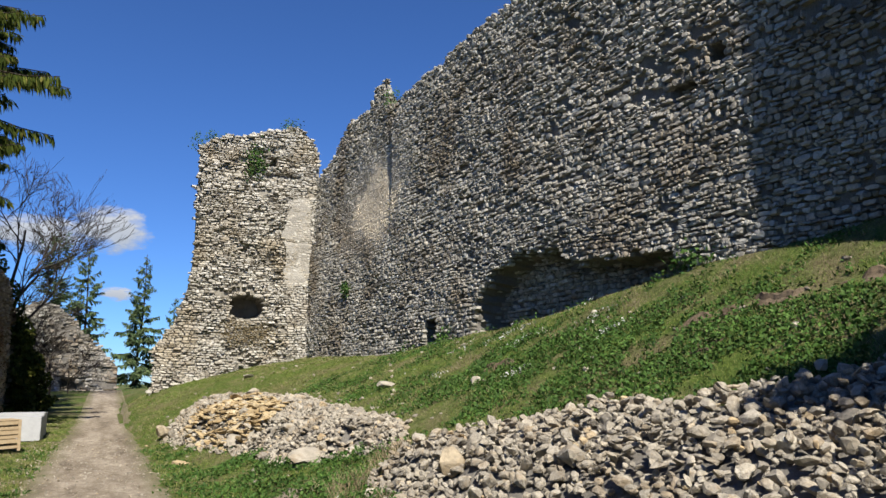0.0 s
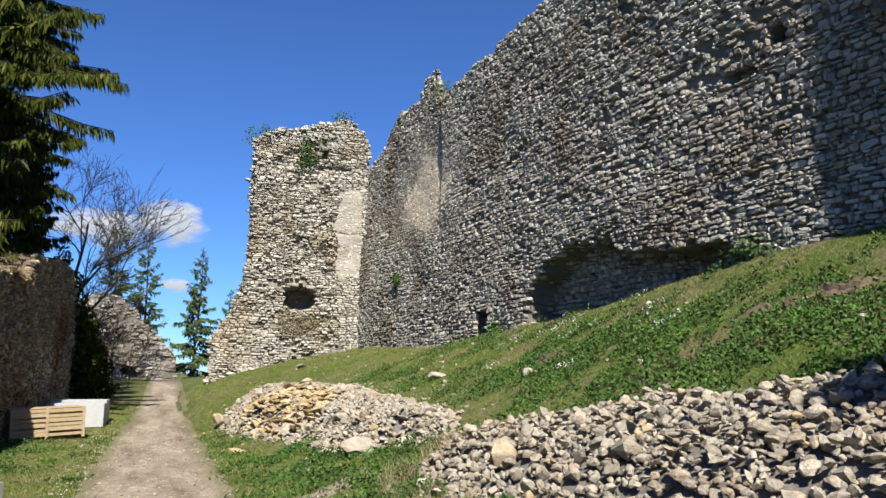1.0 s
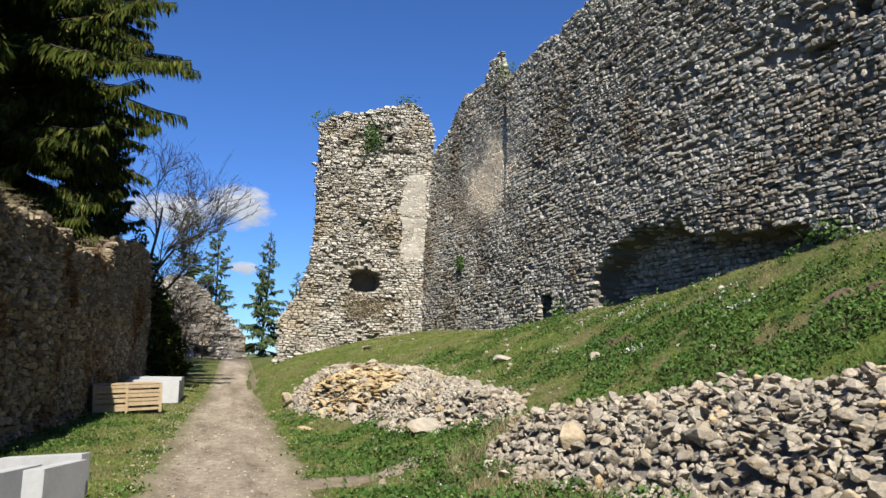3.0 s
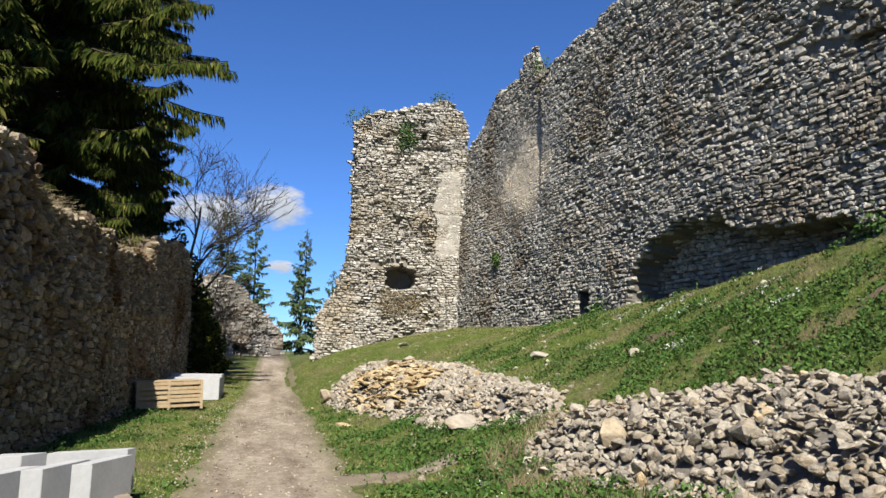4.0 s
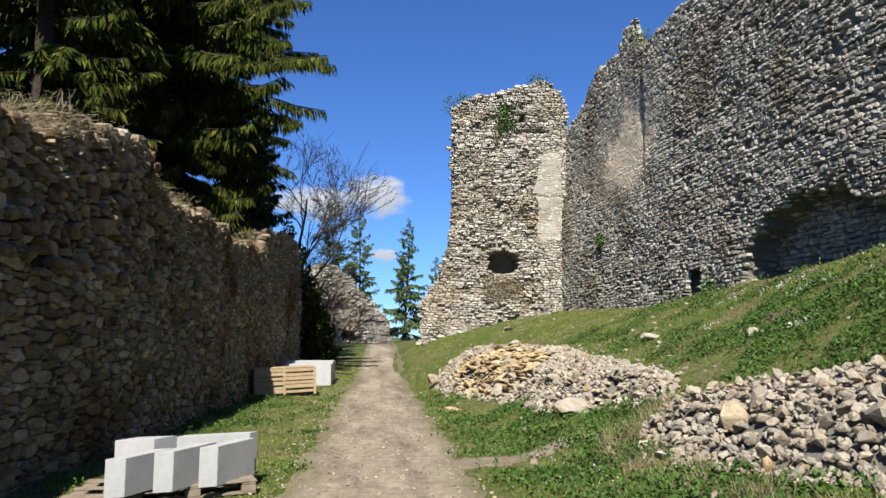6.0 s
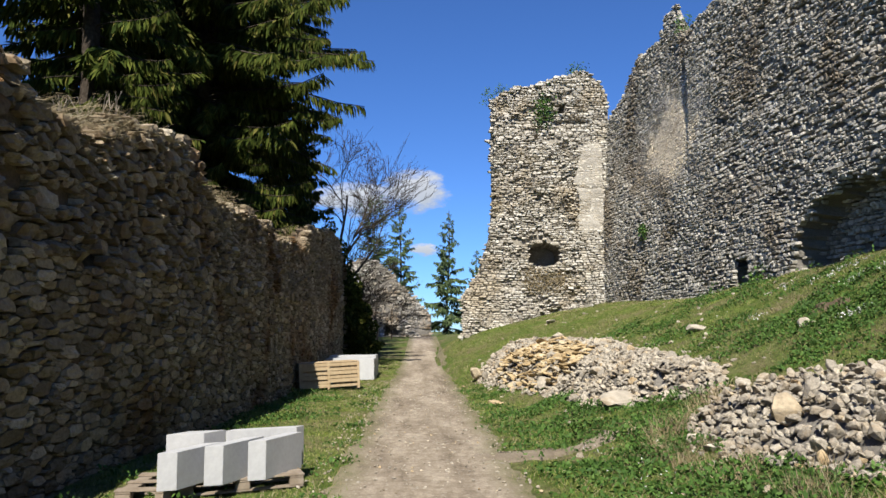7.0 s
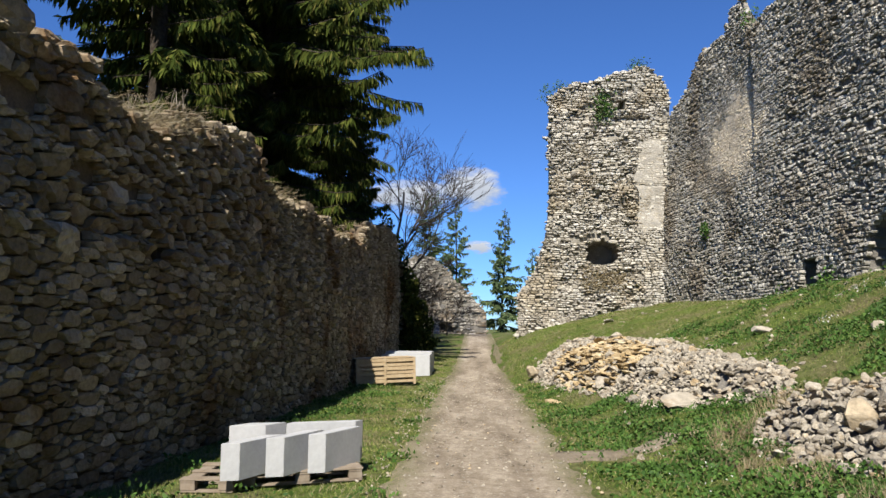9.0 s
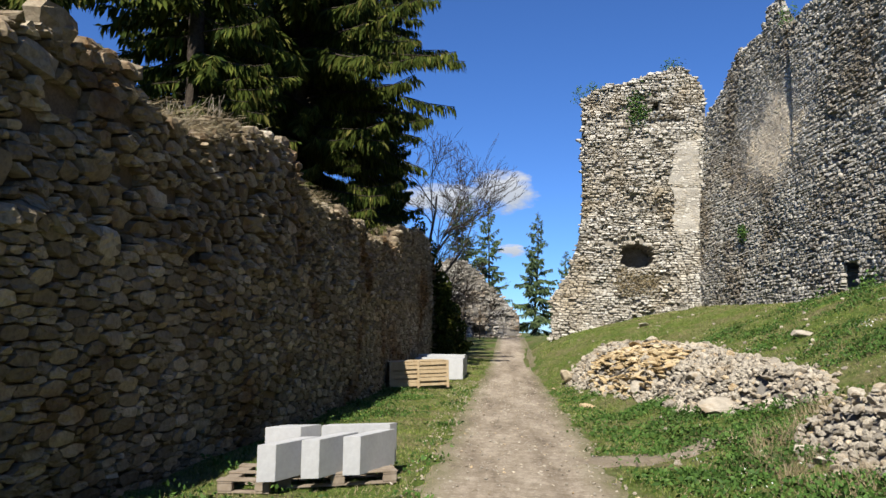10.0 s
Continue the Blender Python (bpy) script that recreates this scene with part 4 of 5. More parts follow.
def spruce(name, x, y, z, height, radius, branches, twigs, seed, needles, low=0.06, label="", droop=1.0, twig=0.42, lean=0.0, thick=0.022, power=0.85, hang=0.55, full=0.01, first=0.5, slim=0.09, dense=0.92):
    """Trunk, limbs, and a crown of hanging twigs on drooping branches."""
    r = np.random.default_rng(seed)
    t = obj(name, None, label=label, category="spruce", group="spruces")
    zs = np.linspace(0, 1, 14)
    path = np.stack([lean * zs * height + 0.05 * np.sin(zs * 7 + seed), 0.05 * np.cos(zs * 6), zs * height - 0.3], 1)
    v, f = tube(path, thick * height * (1 - 0.93 * zs) * 0.5 + 0.01, 9)
    obj("trunk", mesh("trunk", v, f, M_BARK, True), t)
    limb = Bag()
    P, A, S, Wd = [], [], [], []
    for k in range(branches):
        q = low + (1 - low) * ((k + r.random()) / branches) ** dense
        if q > 0.985:
            continue
        az = r.uniform(0, 2 * np.pi)
        ln = (first + (1 - first) * np.clip((q - low) / full, 0, 1) ** 3) * radius * (1 - q) ** power * r.uniform(0.5, 1.12) + 0.12
        rise = np.interp(q, [0, 0.5, 1], [-0.12, 0.12, 0.7])
        s = np.linspace(0, 1, 7)
        d = np.array([np.cos(az), np.sin(az)])
        bz = q * height - 0.3 + ln * ((rise + r.normal(0, 0.07)) * s - 0.38 * droop * r.uniform(0.6, 1.4) * s ** 2 + 0.22 * s ** 4)
        bp = np.concatenate([s[:, None] * ln * d[None] + np.array([[lean * q * height, 0]]), bz[:, None]], 1)
        v, f = tube(bp, 0.018 * ln / 2 * (1 - 0.85 * s) + 0.004, 4)
        limb.add(v, f)
        m = max(6, int(twigs * ln / radius))
        u = np.clip(r.uniform(0.12, 1.0, m) ** 0.8, 0, 1)
        pos = np.stack([np.interp(u, s, bp[:, c]) for c in range(3)], 1)
        side = r.choice([-1, 1], m)[:, None] * np.array([[-d[1], d[0], 0]]) + 0.55 * np.array([[d[0], d[1], 0]])
        way = side * r.uniform(0.2, 1.0, (m, 1)) + np.stack([0 * u, 0 * u, -hang * r.uniform(0.3, 2.0, m)], 1) + r.normal(0, 0.15, (m, 3))
        way /= np.linalg.norm(way, axis=1)[:, None]
        P.append(pos); A.append(way); S.append(twig * r.uniform(0.45, 1.2, m) * (1.15 - 0.6 * u) * np.clip(ln / radius + 0.45, 0.4, 1.1))
        Wd.append(r.uniform(0.7, 1.3, m))
    obj("limb_wood", limb.mesh("limb_wood", M_BARK), t)
    P, A, S, Wd = np.concatenate(P), np.concatenate(A), np.concatenate(S)[:, None], np.concatenate(Wd)[:, None]
    n = len(P)
    cross = np.cross(A, r.normal(0, 1, (n, 3)))
    cross /= np.linalg.norm(cross, axis=1)[:, None] + 1e-9
    wid = 1.25 * S * slim * Wd
    mid = P + A * S * 0.5 + np.array([0, 0, -0.04]) * S
    v = np.stack([P, mid - cross * wid, P + A * S + np.array([0, 0, -0.15]) * S, mid + cross * wid], 1).reshape(-1, 3)
    obj("crown", mesh("crown", v, np.arange(4 * n).reshape(-1, 4), needles), t)
    t.location = (x, y, z)
    return t


def bare_tree(name, x, y, z, height, seed, label, spread=0.55, levels=5, r0=0.14, category="tree", mat=None, limit=2600, least=0.006):
    r = np.random.default_rng(seed)
    t = obj(name, None, label=label, category=category)
    trunk, twigs = Bag(), Bag()
    todo = [(np.zeros(3), np.array([0.05, 0, 1.0]), height * 0.34, r0, 0)]
    count = 0
    while todo and count < limit:
        p, d, ln, rad, lev = todo.pop(0)
        count += 1
        pts = [p]
        for k in range(4):
            d = d + r.normal(0, 0.11, 3) + np.array([0, 0, 0.05])
            d /= np.linalg.norm(d)
            pts.append(pts[-1] + d * ln / 4)
        v, f = tube(pts, np.linspace(rad, rad * 0.62, 5), 6 if lev < 2 else 3)
        (trunk if lev == 0 else twigs).add(v, f)
        if lev < levels:
            for k in range(r.integers(2, 5) if lev else 5):
                at = pts[r.integers(2, 5)] if lev else pts[min(4, 2 + k // 2)]
                nd = d + r.normal(0, spread, 3)
                nd[2] = abs(nd[2]) * 0.7 + 0.1
                nd /= np.linalg.norm(nd)
                todo.append((at, nd, ln * r.uniform(0.6, 0.85), max(rad * r.uniform(0.45, 0.62), least), lev + 1))
    obj("trunk", trunk.mesh("trunk", mat or M_TWIG, True), t)
    obj("crown_wood", twigs.mesh("crown_wood", mat or M_TWIG), t)
    t.location = (x, y, z)
    return t


def leaf_cloud(name, pts, size, mat, seed, label, category, kind="", parent=None):
    """Small turned leaves, one four-sided blade at each place."""
    r = np.random.default_rng(seed)
    n = len(pts)
    a = r.normal(0, 1, (n, 3)); a /= np.linalg.norm(a, axis=1)[:, None]
    b = np.cross(a, r.normal(0, 1, (n, 3))); b /= np.linalg.norm(b, axis=1)[:, None]
    s = size * r.uniform(0.5, 1.4, (n, 1))
    v = np.stack([pts - a * s, pts - b * s * 0.5, pts + a * s, pts + b * s * 0.5], 1).reshape(-1, 3)
    return obj(name, mesh(name, v, np.arange(4 * n).reshape(-1, 4), mat), parent, label, category, kind=kind)


def build_trees():
    spruce("spruce", -6.3, 23.2, 3.0, 24.0, 7.2, 820, 560, 81, M_NEEDLE, 0.075, "large dark spruce with drooping branches behind the low wall", twig=0.56, full=0.22, hang=1.1, first=0.5, power=1.05, dense=1.45, slim=0.07)
    spruce("spruce", -6.6, 15.6, 3.0, 17.0, 2.7, 330, 220, 82, M_NEEDLE, 0.08, "tall dark spruce with a bare lower trunk behind the wall", twig=0.4, thick=0.026, hang=0.9, dense=1.5)
    spruce("spruce", -8.8, 12.2, 3.0, 16.0, 2.3, 160, 200, 83, M_NEEDLE, 0.24, "dark spruce overhanging the low wall", twig=0.4, thick=0.026, hang=0.9, dense=1.3)
    spruce("spruce", -4.75, 30.8, 1.4, 9.2, 2.5, 260, 200, 84, M_NEEDLE, 0.04, "young dark spruce in the shade behind the wall's end", twig=0.45, hang=1.0, slim=0.1, power=0.5)
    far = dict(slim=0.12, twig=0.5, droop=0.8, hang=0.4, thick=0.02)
    spruce("spruce", 2.75, 52, 0.6, 9.5, 2.4, 95, 105, 85, M_NEEDLE_HAZED, 0.03, "slender green spruce beyond the path crest", lean=0.03, **far)
    spruce("spruce", -0.4, 56, 1.0, 10.4, 2.4, 100, 105, 86, M_NEEDLE_HAZED, 0.05, "slender green spruce behind the far ruin", **far)
    spruce("spruce", 5.5, 58, 0.6, 7.4, 2.0, 80, 80, 87, M_NEEDLE_HAZED, 0.03, "small spruce half hidden behind the tower", **far)
    spruce("pine", -2.1, 51, 1.0, 9.6, 2.0, 120, 90, 88, M_NEEDLE_HAZED, 0.1, "bushy brownish green pine behind the far ruin", twig=0.45, droop=0.1, hang=-0.1, power=0.35)
    bare_tree("bare_tree", -3.2, 36, 1.6, 11.0, 91, "leafless grey tree beyond the end of the low wall", 0.45, 6, mat=M_BARK, limit=5200, least=0.01)
    bare_tree("bare_tree", -5.6, 38, 1.6, 8.5, 92, "leafless grey tree among the trees behind the wall", 0.5, 6, mat=M_BARK, limit=3600, least=0.01)
    for k, (x, y, h) in enumerate(((-4.4, 9.9, 1.6), (-4.5, 10.6, 2.2), (-4.4, 11.8, 1.7), (-4.5, 13.6, 2.4), (-4.4, 14.8, 1.9), (-4.6, 16.5, 1.6), (-4.7, 7.2, 1.5))):
        bare_tree("bare_shrub", x, y, 3.3, h, 200 + k, "leafless thin shrub growing behind the low wall", 0.35, 3, 0.026, "shrub", M_STALK, 200, 0.009)
    for k, (x, y, h) in enumerate(((-2.1, 35.5, 4.6), (-1.5, 38.5, 3.6), (-2.9, 38.0, 5.2), (-2.6, 42.0, 4.8), (-0.8, 42.5, 3.0))):
        bare_tree("bare_shrub", x, y, float(ground_z(x, y)) - 0.1, h, 300 + k, "dense dark leafless shrub in front of the far ruin", 0.5, 5, 0.05, "shrub", M_BARK, 1500, 0.008)
    r = np.random.default_rng(95)
    for x, y, z, a, b, n in ((-2.6, 32.2, 1.8, 1.0, 2.3, 8000), (-3.7, 33.5, 2.8, 1.5, 3.4, 11000), (-2.0, 33.2, 0.8, 0.9, 0.8, 3200), (-2.2, 36.5, 1.5, 0.8, 1.3, 3600)):
        p = r.normal(0, 1, (n, 3))
        p /= np.linalg.norm(p, axis=1)[:, None]
        p *= r.uniform(0.3, 1.0, (n, 1)) ** 0.5 * (1 + 0.25 * np.sin(p[:, :1] * 9) * np.sin(p[:, 2:] * 8))
        sh = obj("bush", None, label="dark evergreen bush in the shade at the wall's end", category="bush", group="bushes at the wall's end")
        leaf_cloud("foliage", p * [a, a, b] + [x, y, z], 0.09, M_NEEDLE, 96, "", "", parent=sh)
        v, f = tube([(x, y, float(ground_z(x, y)) - 0.1), (x + 0.1, y, z), (x, y + 0.1, z + b * 0.7)], [0.07, 0.05, 0.02])
        obj("stem", mesh("stem", v, f, M_BARK), sh)


def blades(name, n, xr, yr, high, wide, mat, seed, keep, label, category="grass", bend=0.5, power=1.0):
    r = np.random.default_rng(seed)
    x = r.uniform(*xr, n)
    y = yr[0] + (yr[1] - yr[0]) * r.random(n) ** power
    ok = keep(x, y, r)
    x, y = x[ok], y[ok]
    n = len(x)
    h = high * r.uniform(0.4, 1.4, n) * (0.75 + 0.4 * wave(x, y, 0.6, 3))
    az = r.uniform(0, 2 * np.pi, n)
    w = wide * r.uniform(0.6, 1.3, n) * (1 + np.clip(y - 8, 0, 30) * 0.05)
    base = np.stack([x, y, ground_z(x, y) - 0.005], 1)
    side = np.stack([np.cos(az), np.sin(az), 0 * az], 1) * w[:, None]
    ln = r.normal(0, bend, (n, 2)) * h[:, None]
    tip = base + np.stack([ln[:, 0], ln[:, 1], h], 1)
    v = np.stack([base - side, base + side, tip], 1).reshape(-1, 3)
    obj(name, mesh(name, v, np.arange(3 * n).reshape(-1, 3), mat), None, label, category, kind="stuff")


def off_heaps(x, y):
    return ~(inside_poly(x, y, PILE) & (edge_far(x, y, PILE) > 0.12)) & ~(inside_poly(x, y, HEAP) & (edge_far(x, y, HEAP) > 0.15))


def off_path(x, y, r):
    d = np.abs(x - path_mid(y)) * (1 + 0.45 * smooth01((y - 18) / 22))
    q = np.clip((x - 0.7) / 2.6, 0, 1)
    worn = (np.abs(y - 9.75 - 0.25 * q - 1.5 * q ** 2) < (0.42 - 0.18 * q) * (1 + 0.5 * r.normal(0, 1, x.shape))) & (x > 0.7) & (x < 3.2) & (r.random(x.shape) > 0.3 * q)
    return (d > 0.78 + 0.62 * r.random(x.shape) ** 0.8 - 0.14 * wave(x, y, 0.6, 4) - 0.10 * wave(x, y, 0.2, 7)) & ~worn & (x > left_x(y) + 0.05) & (x < wall_x(y) + 0.05)


def scar(x, y):
    return (np.abs(x - np.interp(y, [5.2, 5.9, 6.5, 7.1, 7.7, 8.3], [8.0, 7.9, 7.8, 7.75, 7.55, 7.3])) < 0.10 + 0.06 * wave(x, y, 0.2, 3)) & (y > 5.3) & (y < 8.3)


def build_scars():
    """Broken ledges of bare earth on the slope."""
    for pts, wide, deep in ((((7.3, 8.3), (7.55, 7.7), (7.75, 7.1), (7.8, 6.5), (7.9, 5.9), (8.0, 5.2)), 0.13, 0.09), (((6.75, 7.7), (6.9, 7.3), (7.05, 6.8)), 0.2, 0.02), (((6.5, 12.6), (6.7, 11.9), (6.75, 11.3)), 0.18, 0.08)):
        p = np.array(pts)
        s = np.linspace(0, len(p) - 1, 60)
        line = np.stack([np.interp(s, np.arange(len(p)), p[:, k]) for k in range(2)], 1)
        line[:, 0] += 0.07 * wave(line[:, 1], line[:, 0], 0.18, 3)
        a = np.linspace(-1, 1, 11)
        fade = smooth01(np.minimum(s, len(p) - 1 - s) / 0.5) * smooth01(1.3 * wave(line[:, 0], line[:, 1], 0.5, 6) + 0.75)
        X = line[:, :1] + a[None] * wide * (0.5 + 0.5 * fade[:, None])
        Y = np.repeat(line[:, 1:], 11, 1)
        lip = np.where(a > 0.15, deep, 0)[None] * fade[:, None] * (0.7 + 0.4 * wave(X, Y, 0.5, 5)) * (1 - np.clip((a - 0.15) / 0.85, 0, 1))[None] ** 0.7
        Z = ground_z(X, Y) + 0.02 * fade[:, None] * (1 - a[None] ** 2) + lip + 0.03 * wave(X, Y, 0.1, 4) - 0.06 * (1 - fade[:, None]) - 0.05 * a[None] ** 8
        i = (np.arange(59)[:, None] * 11 + np.arange(10)[None]).ravel()
        obj("earth_scar", mesh("earth_scar", np.stack([X, Y, Z], -1).reshape(-1, 3), np.stack([i, i + 1, i + 12, i + 11], 1), M_SOIL), None, "broken ledge of bare brown earth on the slope", "earth", kind="structure")


def build_worn_track():
    """A side track worn through the grass towards the rubble."""
    s = np.linspace(0, 1, 50)[:, None]
    a = np.linspace(-1, 1, 13)[None]
    x = 0.7 + 2.6 * s + 0 * a
    y = 9.75 + 0.25 * s + 1.5 * s ** 2 + a * (0.62 - 0.25 * s) * (1 + 0.35 * wave(x, a * 3 + 0 * x, 0.25, 2)) + 0.05 * wave(x, x * 0, 0.4, 3)
    fade = smooth01(np.minimum(s / 0.1 + 0.6, (1 - s) / 0.25))
    z = ground_z(x, y) + 0.016 * fade - 0.05 * np.abs(a) ** 3 - 0.04 * (1 - fade) + 0.012 * wave(x, y, 0.12, 5)
    i = (np.arange(49)[:, None] * 13 + np.arange(12)[None]).ravel()
    obj("worn_track", mesh("worn_track", np.stack([x, y, z], -1).reshape(-1, 3), np.stack([i, i + 13, i + 14, i + 1], 1), M_TRACK, True), None, "narrow worn earth track branching off the path", "path", kind="structure")


def build_grass():
    keep = lambda x, y, r: off_path(x, y, r) & off_heaps(x, y) & ~scar(x, y)
    blades("grass", 400000, (-3.7, 9.2), (4.5, 31), 0.042, 0.005, M_BLADE, 110, keep, "short green spring grass over the yard", power=1.25)
    dry = lambda x, y, r: keep(x, y, r) & (wave(x, y, 0.9, 8) + 0.35 * smooth01((x - 5) / 3) + r.normal(0, 0.25, x.shape) > 0.22)
    blades("dry_grass", 90000, (-3.7, 9.2), (4.5, 31), 0.075, 0.004, M_DRY, 111, dry, "patches of dry straw-coloured grass on the slope", bend=0.9, power=1.2)
    tall = lambda x, y, r: (edge_far(x, y, PILE) < 0.55) & (x < 4.3) & off_heaps(x, y) & (wave(x, y, 0.35, 5) > -0.1) & (y > 5)
    blades("tall_dry_grass", 14000, (2.0, 4.3), (4.5, 11), 0.2, 0.005, M_DRY, 112, tall, "tall dry stalks round the foot of the rubble", bend=0.45)
    # low leafy herbs on the slope
    r = np.random.default_rng(113)
    n = 260000
    x, y = r.uniform(-3.6, 9.0, n), 4.0 + 17 * r.random(n) ** 1.2
    zone = np.exp(-((x - 6.9 + 0.06 * (y - 7)) / 0.75) ** 2) * (y < 13) + 0.9 * np.exp(-((x - 3.0) / 0.7) ** 2) * (y > 6.0) * (y < 15) + 0.3 + 0.04 * (x > 4.5)
    ok = (zone * (0.75 + 0.9 * wave(x, y, 0.55, 7)) > 0.22 + 0.3 * r.random(n)) & off_heaps(x, y) & off_path(x, y, r) & ~scar(x, y)
    x, y = x[ok], y[ok]
    up = r.random(len(x)) ** 1.5 * 0.16 * (0.6 + 0.5 * wave(x, y, 0.4, 2))
    leaf_cloud("herbs", np.stack([x, y, ground_z(x, y) + 0.01 + np.abs(up)], 1), 0.029, M_HERB, 114, "low leafy green herbs covering the slope", "herbs", "stuff")
    # white flowers
    n = 5000
    x, y = r.uniform(6.2, 8.8, n), r.uniform(9.5, 15.5, n)
    ok = (wave(x, y, 0.45, 3) + 0.14 * r.normal(0, 1, n) > 0.52)
    x2, y2 = r.normal(2.4, 0.5, 45), r.normal(8.9, 0.7, 45)
    x, y = np.r_[x[ok], x2], np.r_[y[ok], y2]
    leaf_cloud("white_flowers", np.stack([x, y, ground_z(x, y) + 0.06 + 0.06 * r.random(len(x))], 1), 0.018, M_FLOWER, 115, "tiny white flowers dotted over the grass", "flowers", "stuff")


def tufts(name, spots, mat, seed, label, n=460, high=0.13):
    """Hanging grass tufts on the tops of the walls."""
    r = np.random.default_rng(seed)
    V = []
    for x, y, z, s in spots:
        p = np.stack([r.normal(0, 0.16 * s, n), r.normal(0, 0.32 * s, n), np.zeros(n)], 1) + [x, y, z]
        d = np.stack([r.normal(0.15, 0.5, n), r.normal(0, 0.5, n), r.uniform(0.2, 1.0, n)], 1)
        h = high * s * r.uniform(0.4, 1.2, (n, 1))
        side = r.normal(0, 1, (n, 3)) * 0.002
        tip = p + d * h
        V.append(np.stack([p - side, p + side, tip + [[0.06, 0, -0.05]]], 1).reshape(-1, 3))
    v = np.concatenate(V)
    obj(name, mesh(name, v, np.arange(len(v)).reshape(-1, 3), mat), None, label, "grass", kind="stuff")


def build_wall_plants():
    r = np.random.default_rng(120)
    spots = [(left_x(y) - 0.35 - 0.35 * r.random(), y, float(left_top(np.array(y))) - 0.06, r.uniform(0.7, 1.3)) for y in np.r_[np.arange(5.2, 14.0, 0.5), np.arange(14.0, 26, 0.9)]]
    spots += [(left_x(y) - 0.15, y, float(left_top(np.array(y))) - 0.05, 1.3) for y in (8.0, 8.4, 8.7, 9.3, 12.9, 13.3, 13.8, 18.6)]
    tufts("wall_top_grass", spots, M_DRY, 121, "dry straw-coloured grass tufts along the low wall's top")
    spots = [(wall_x(y) + 0.3, y, float(wall_top(np.array(y))) - 0.05, r.uniform(0.6, 1.1)) for y in np.arange(9, 22.5, 0.4)]
    tufts("high_wall_grass", spots, M_DRY, 122, "dry grass growing on top of the high wall", 160, 0.22)
    p = r.normal(0, 1, (520, 3)) * [0.22, 0.10, 0.36] + [5.6, 29.85, 10.45]
    leaf_cloud("ivy", p, 0.055, M_HERB, 123, "green plant rooted in the tower's upper opening", "plant", "stuff")
    p = np.concatenate([r.normal(0, 1, (150, 3)) * [0.16, 0.16, 0.16] + c for c in ((3.35, 30.2, 11.1), (7.2, 30.3, 12.25), (6.9, 30.4, 12.15), (8.55, 22.3, 10.9), (3.9, 30.3, 11.35))])
    leaf_cloud("wall_shrubs", p, 0.045, M_HERB, 124, "small shrubs sprouting from the ruined wall tops", "plant", "stuff")
    n = 1700
    p = np.stack([r.uniform(4.7, 6.4, n) + r.normal(0, 0.2, n), np.full(n, 29.9) + r.normal(0, 0.03, n), r.uniform(3.1, 3.9, n) + r.normal(0, 0.12, n)], 1)
    leaf_cloud("moss_patch", p, 0.035, M_DRY, 125, "mossy growth on the stones below the loophole", "moss", "stuff")
    n = 700
    p = np.concatenate([r.normal(0, 1, (n // 4, 3)) * [0.04, 0.25, 0.15] + c for c in ((8.1, 25.6, 4.9), (8.5, 18.2, 2.75), (8.4, 20.6, 2.6), (8.95, 9.5, 3.65))])
    leaf_cloud("wall_weeds", p, 0.05, M_HERB, 126, "green weeds growing from joints of the high wall", "plant", "stuff")


# ---- shade casters added behind the camera, and the sky ----
def build_shade_casters():
    # Plain block out of view, added to cast shade on the wall's near end.
    thing = obj("shade_block", None, label="tall plain unseen block added to shade the high wall", category="tower")
    box_part("body", (8.0, 13.5, -4.5, 2.9, 2.0, 19.0), M_MORTAR, thing, bevel=0.08)
    # Spruce out of view, sized and placed to throw shade on the rubble.
    spruce("spruce", 5.25, -1.75, 1.0, 8.5, 2.8, 150, 140, 130, M_NEEDLE, 0.06, "unseen dark spruce added to shade the rubble's near corner", twig=0.6, power=0.5, slim=0.16)


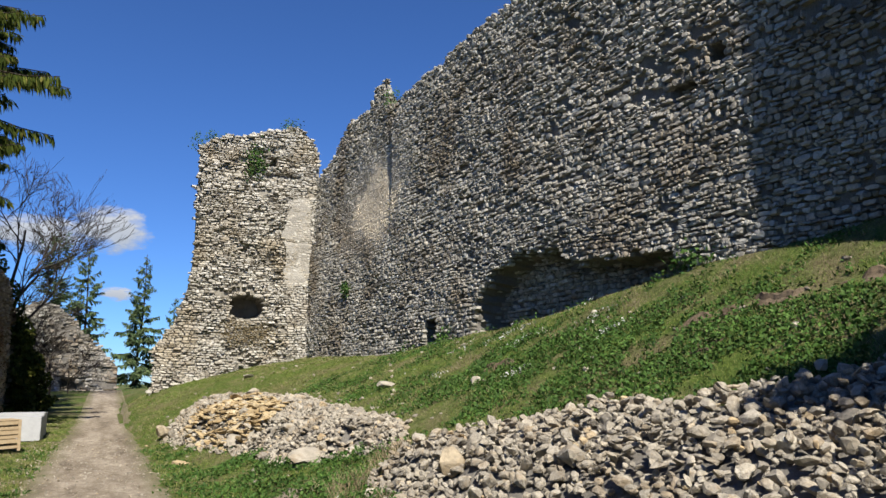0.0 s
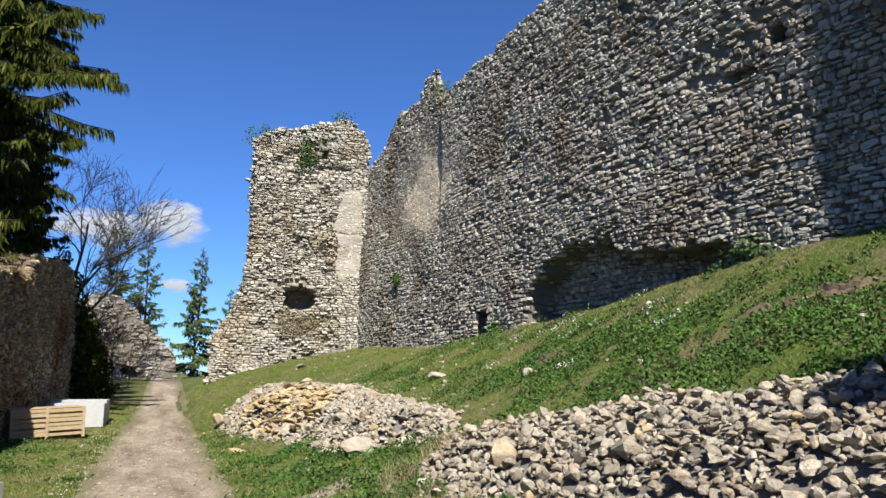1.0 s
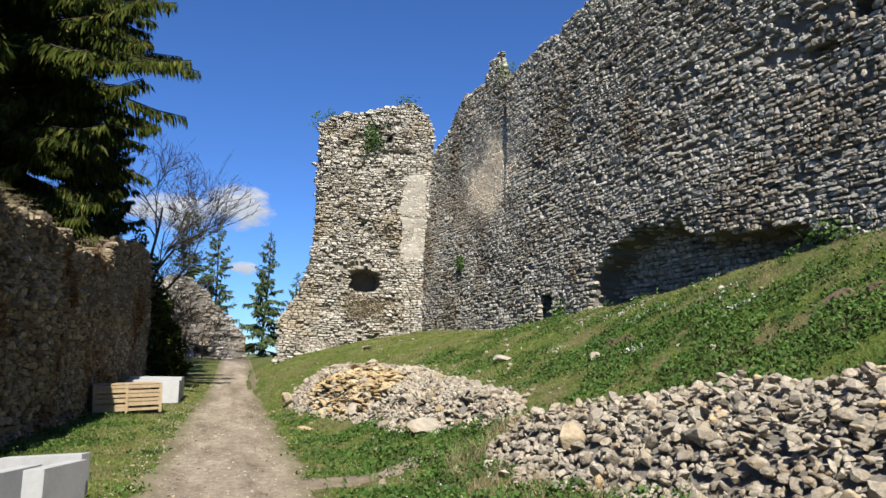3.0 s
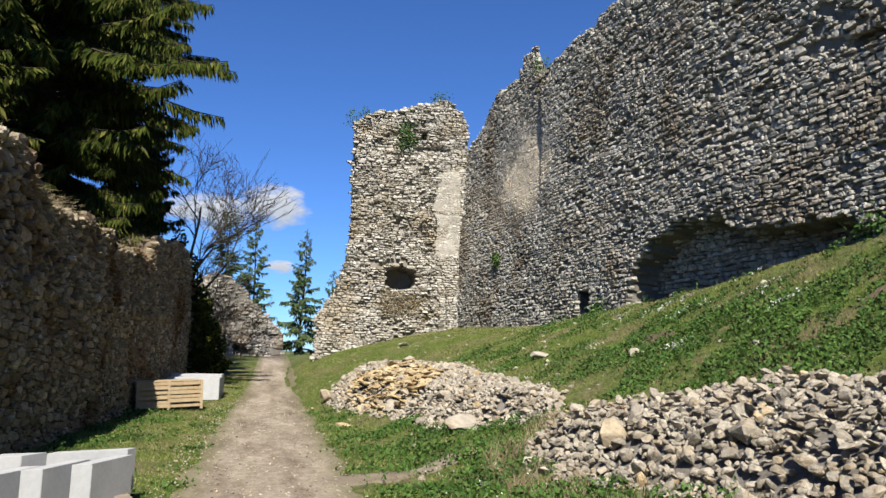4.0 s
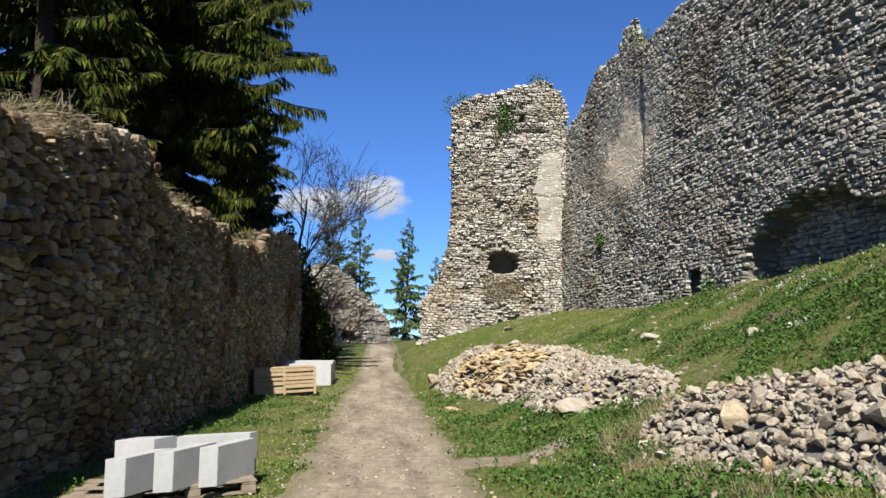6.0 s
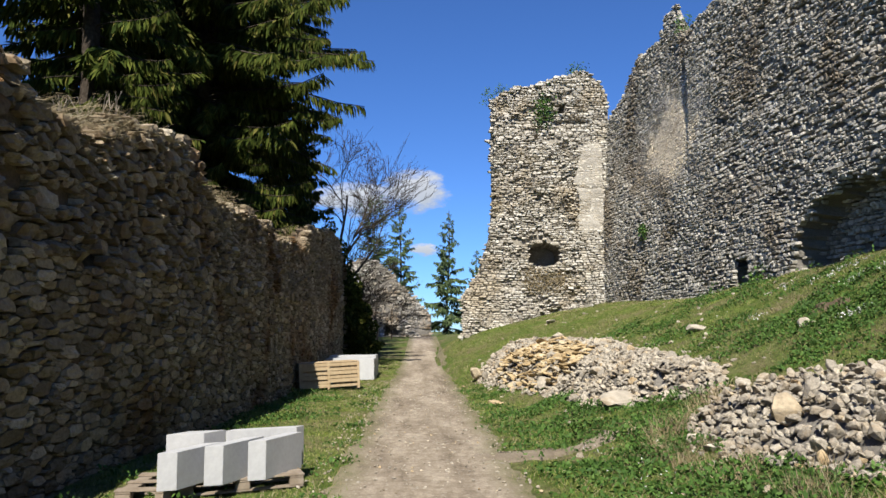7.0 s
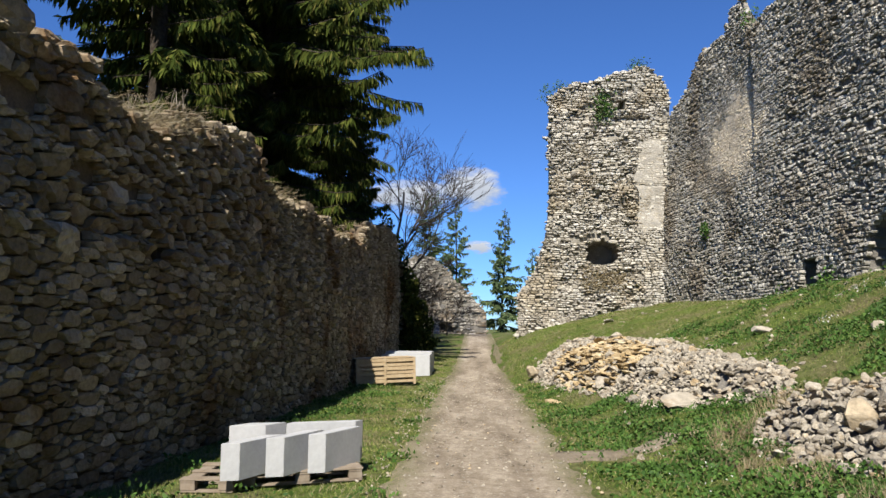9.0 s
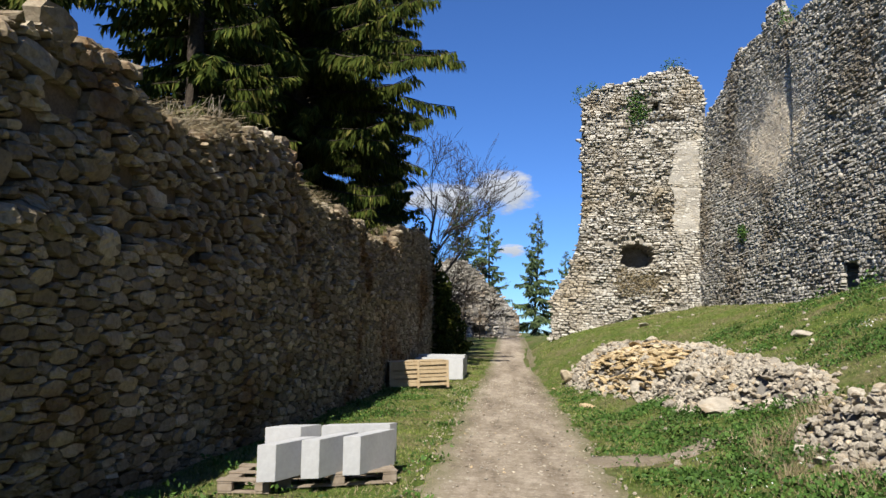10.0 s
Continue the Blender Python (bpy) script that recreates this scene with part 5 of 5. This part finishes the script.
def build_cloud():
    """A far white cloud over the ridge, on flat cards that glow."""
    m, n, l, b = material("cloud_glow", 1.0, 0.0)
    out = n["Material Output"]
    tc = n.new("ShaderNodeTexCoord")
    big, fine = noise_node(n, l, 3.2, 6.0, 0.62, "Generated"), noise_node(n, l, 9.0, 4.0, 0.6, "Generated")
    sep = n.new("ShaderNodeSeparateXYZ")
    l.new(tc.outputs["Generated"], sep.inputs[0])

    def calc(op, a_in, b_in):
        k = n.new("ShaderNodeMath")
        k.operation = op
        for sock, v in zip(k.inputs, (a_in, b_in)):
            if isinstance(v, (int, float)):
                sock.default_value = v
            else:
                l.new(v, sock)
        return k.outputs[0]
    dx = calc("MULTIPLY", calc("SUBTRACT", sep.outputs[0], 0.5), 2.0)
    dz = calc("MULTIPLY", calc("SUBTRACT", sep.outputs[2], 0.45), 2.1)
    rad = calc("SQRT", calc("ADD", calc("MULTIPLY", dx, dx), calc("MULTIPLY", dz, dz)), 0)
    shape = calc("SUBTRACT", calc("ADD", calc("MULTIPLY", big.outputs[0], 1.25), calc("MULTIPLY", fine.outputs[0], 0.25)), rad)
    alpha = ramp(n, l, shape, [(0.02, (0, 0, 0)), (0.30, (1, 1, 1))]).outputs[0]
    clear, glow, mx = n.new("ShaderNodeBsdfTransparent"), n.new("ShaderNodeEmission"), n.new("ShaderNodeMixShader")
    # Sunlit top and bluish underside are painted into the emission colour.
    l.new(ramp(n, l, sep.outputs[2], [(0.1, (0.60, 0.70, 0.86)), (0.75, (0.90, 0.93, 1.0))]).outputs[0], glow.inputs[0])
    glow.inputs[1].default_value = 0.40
    l.new(alpha, mx.inputs[0]); l.new(clear.outputs[0], mx.inputs[1]); l.new(glow.outputs[0], mx.inputs[2])
    l.new(mx.outputs[0], out.inputs[0])
    for x, z, w, h in ((10, 116, 78, 50), (-40, 108, 100, 40), (16, 66, 34, 15)):
        v = [(-w / 2, 0, -h / 2), (w / 2, 0, -h / 2), (w / 2, 1.0, h / 2), (-w / 2, 1.0, h / 2)]
        ob = obj("cloud", mesh("cloud", v, [[0, 1, 2, 3]], m), None, "white fair-weather cloud in the blue sky", "cloud", kind="structure")
        ob.location = (x, 600, z)


build_ground()
build_path()
build_curtain_wall()
build_low_wall()
build_tower()
build_far_wall()
build_shade_casters()
build_cloud()
make_rocks()
build_trees()
build_yard_goods()
build_scars()
build_worn_track()
build_grass()
build_wall_plants()
small_stones()
build_piles()
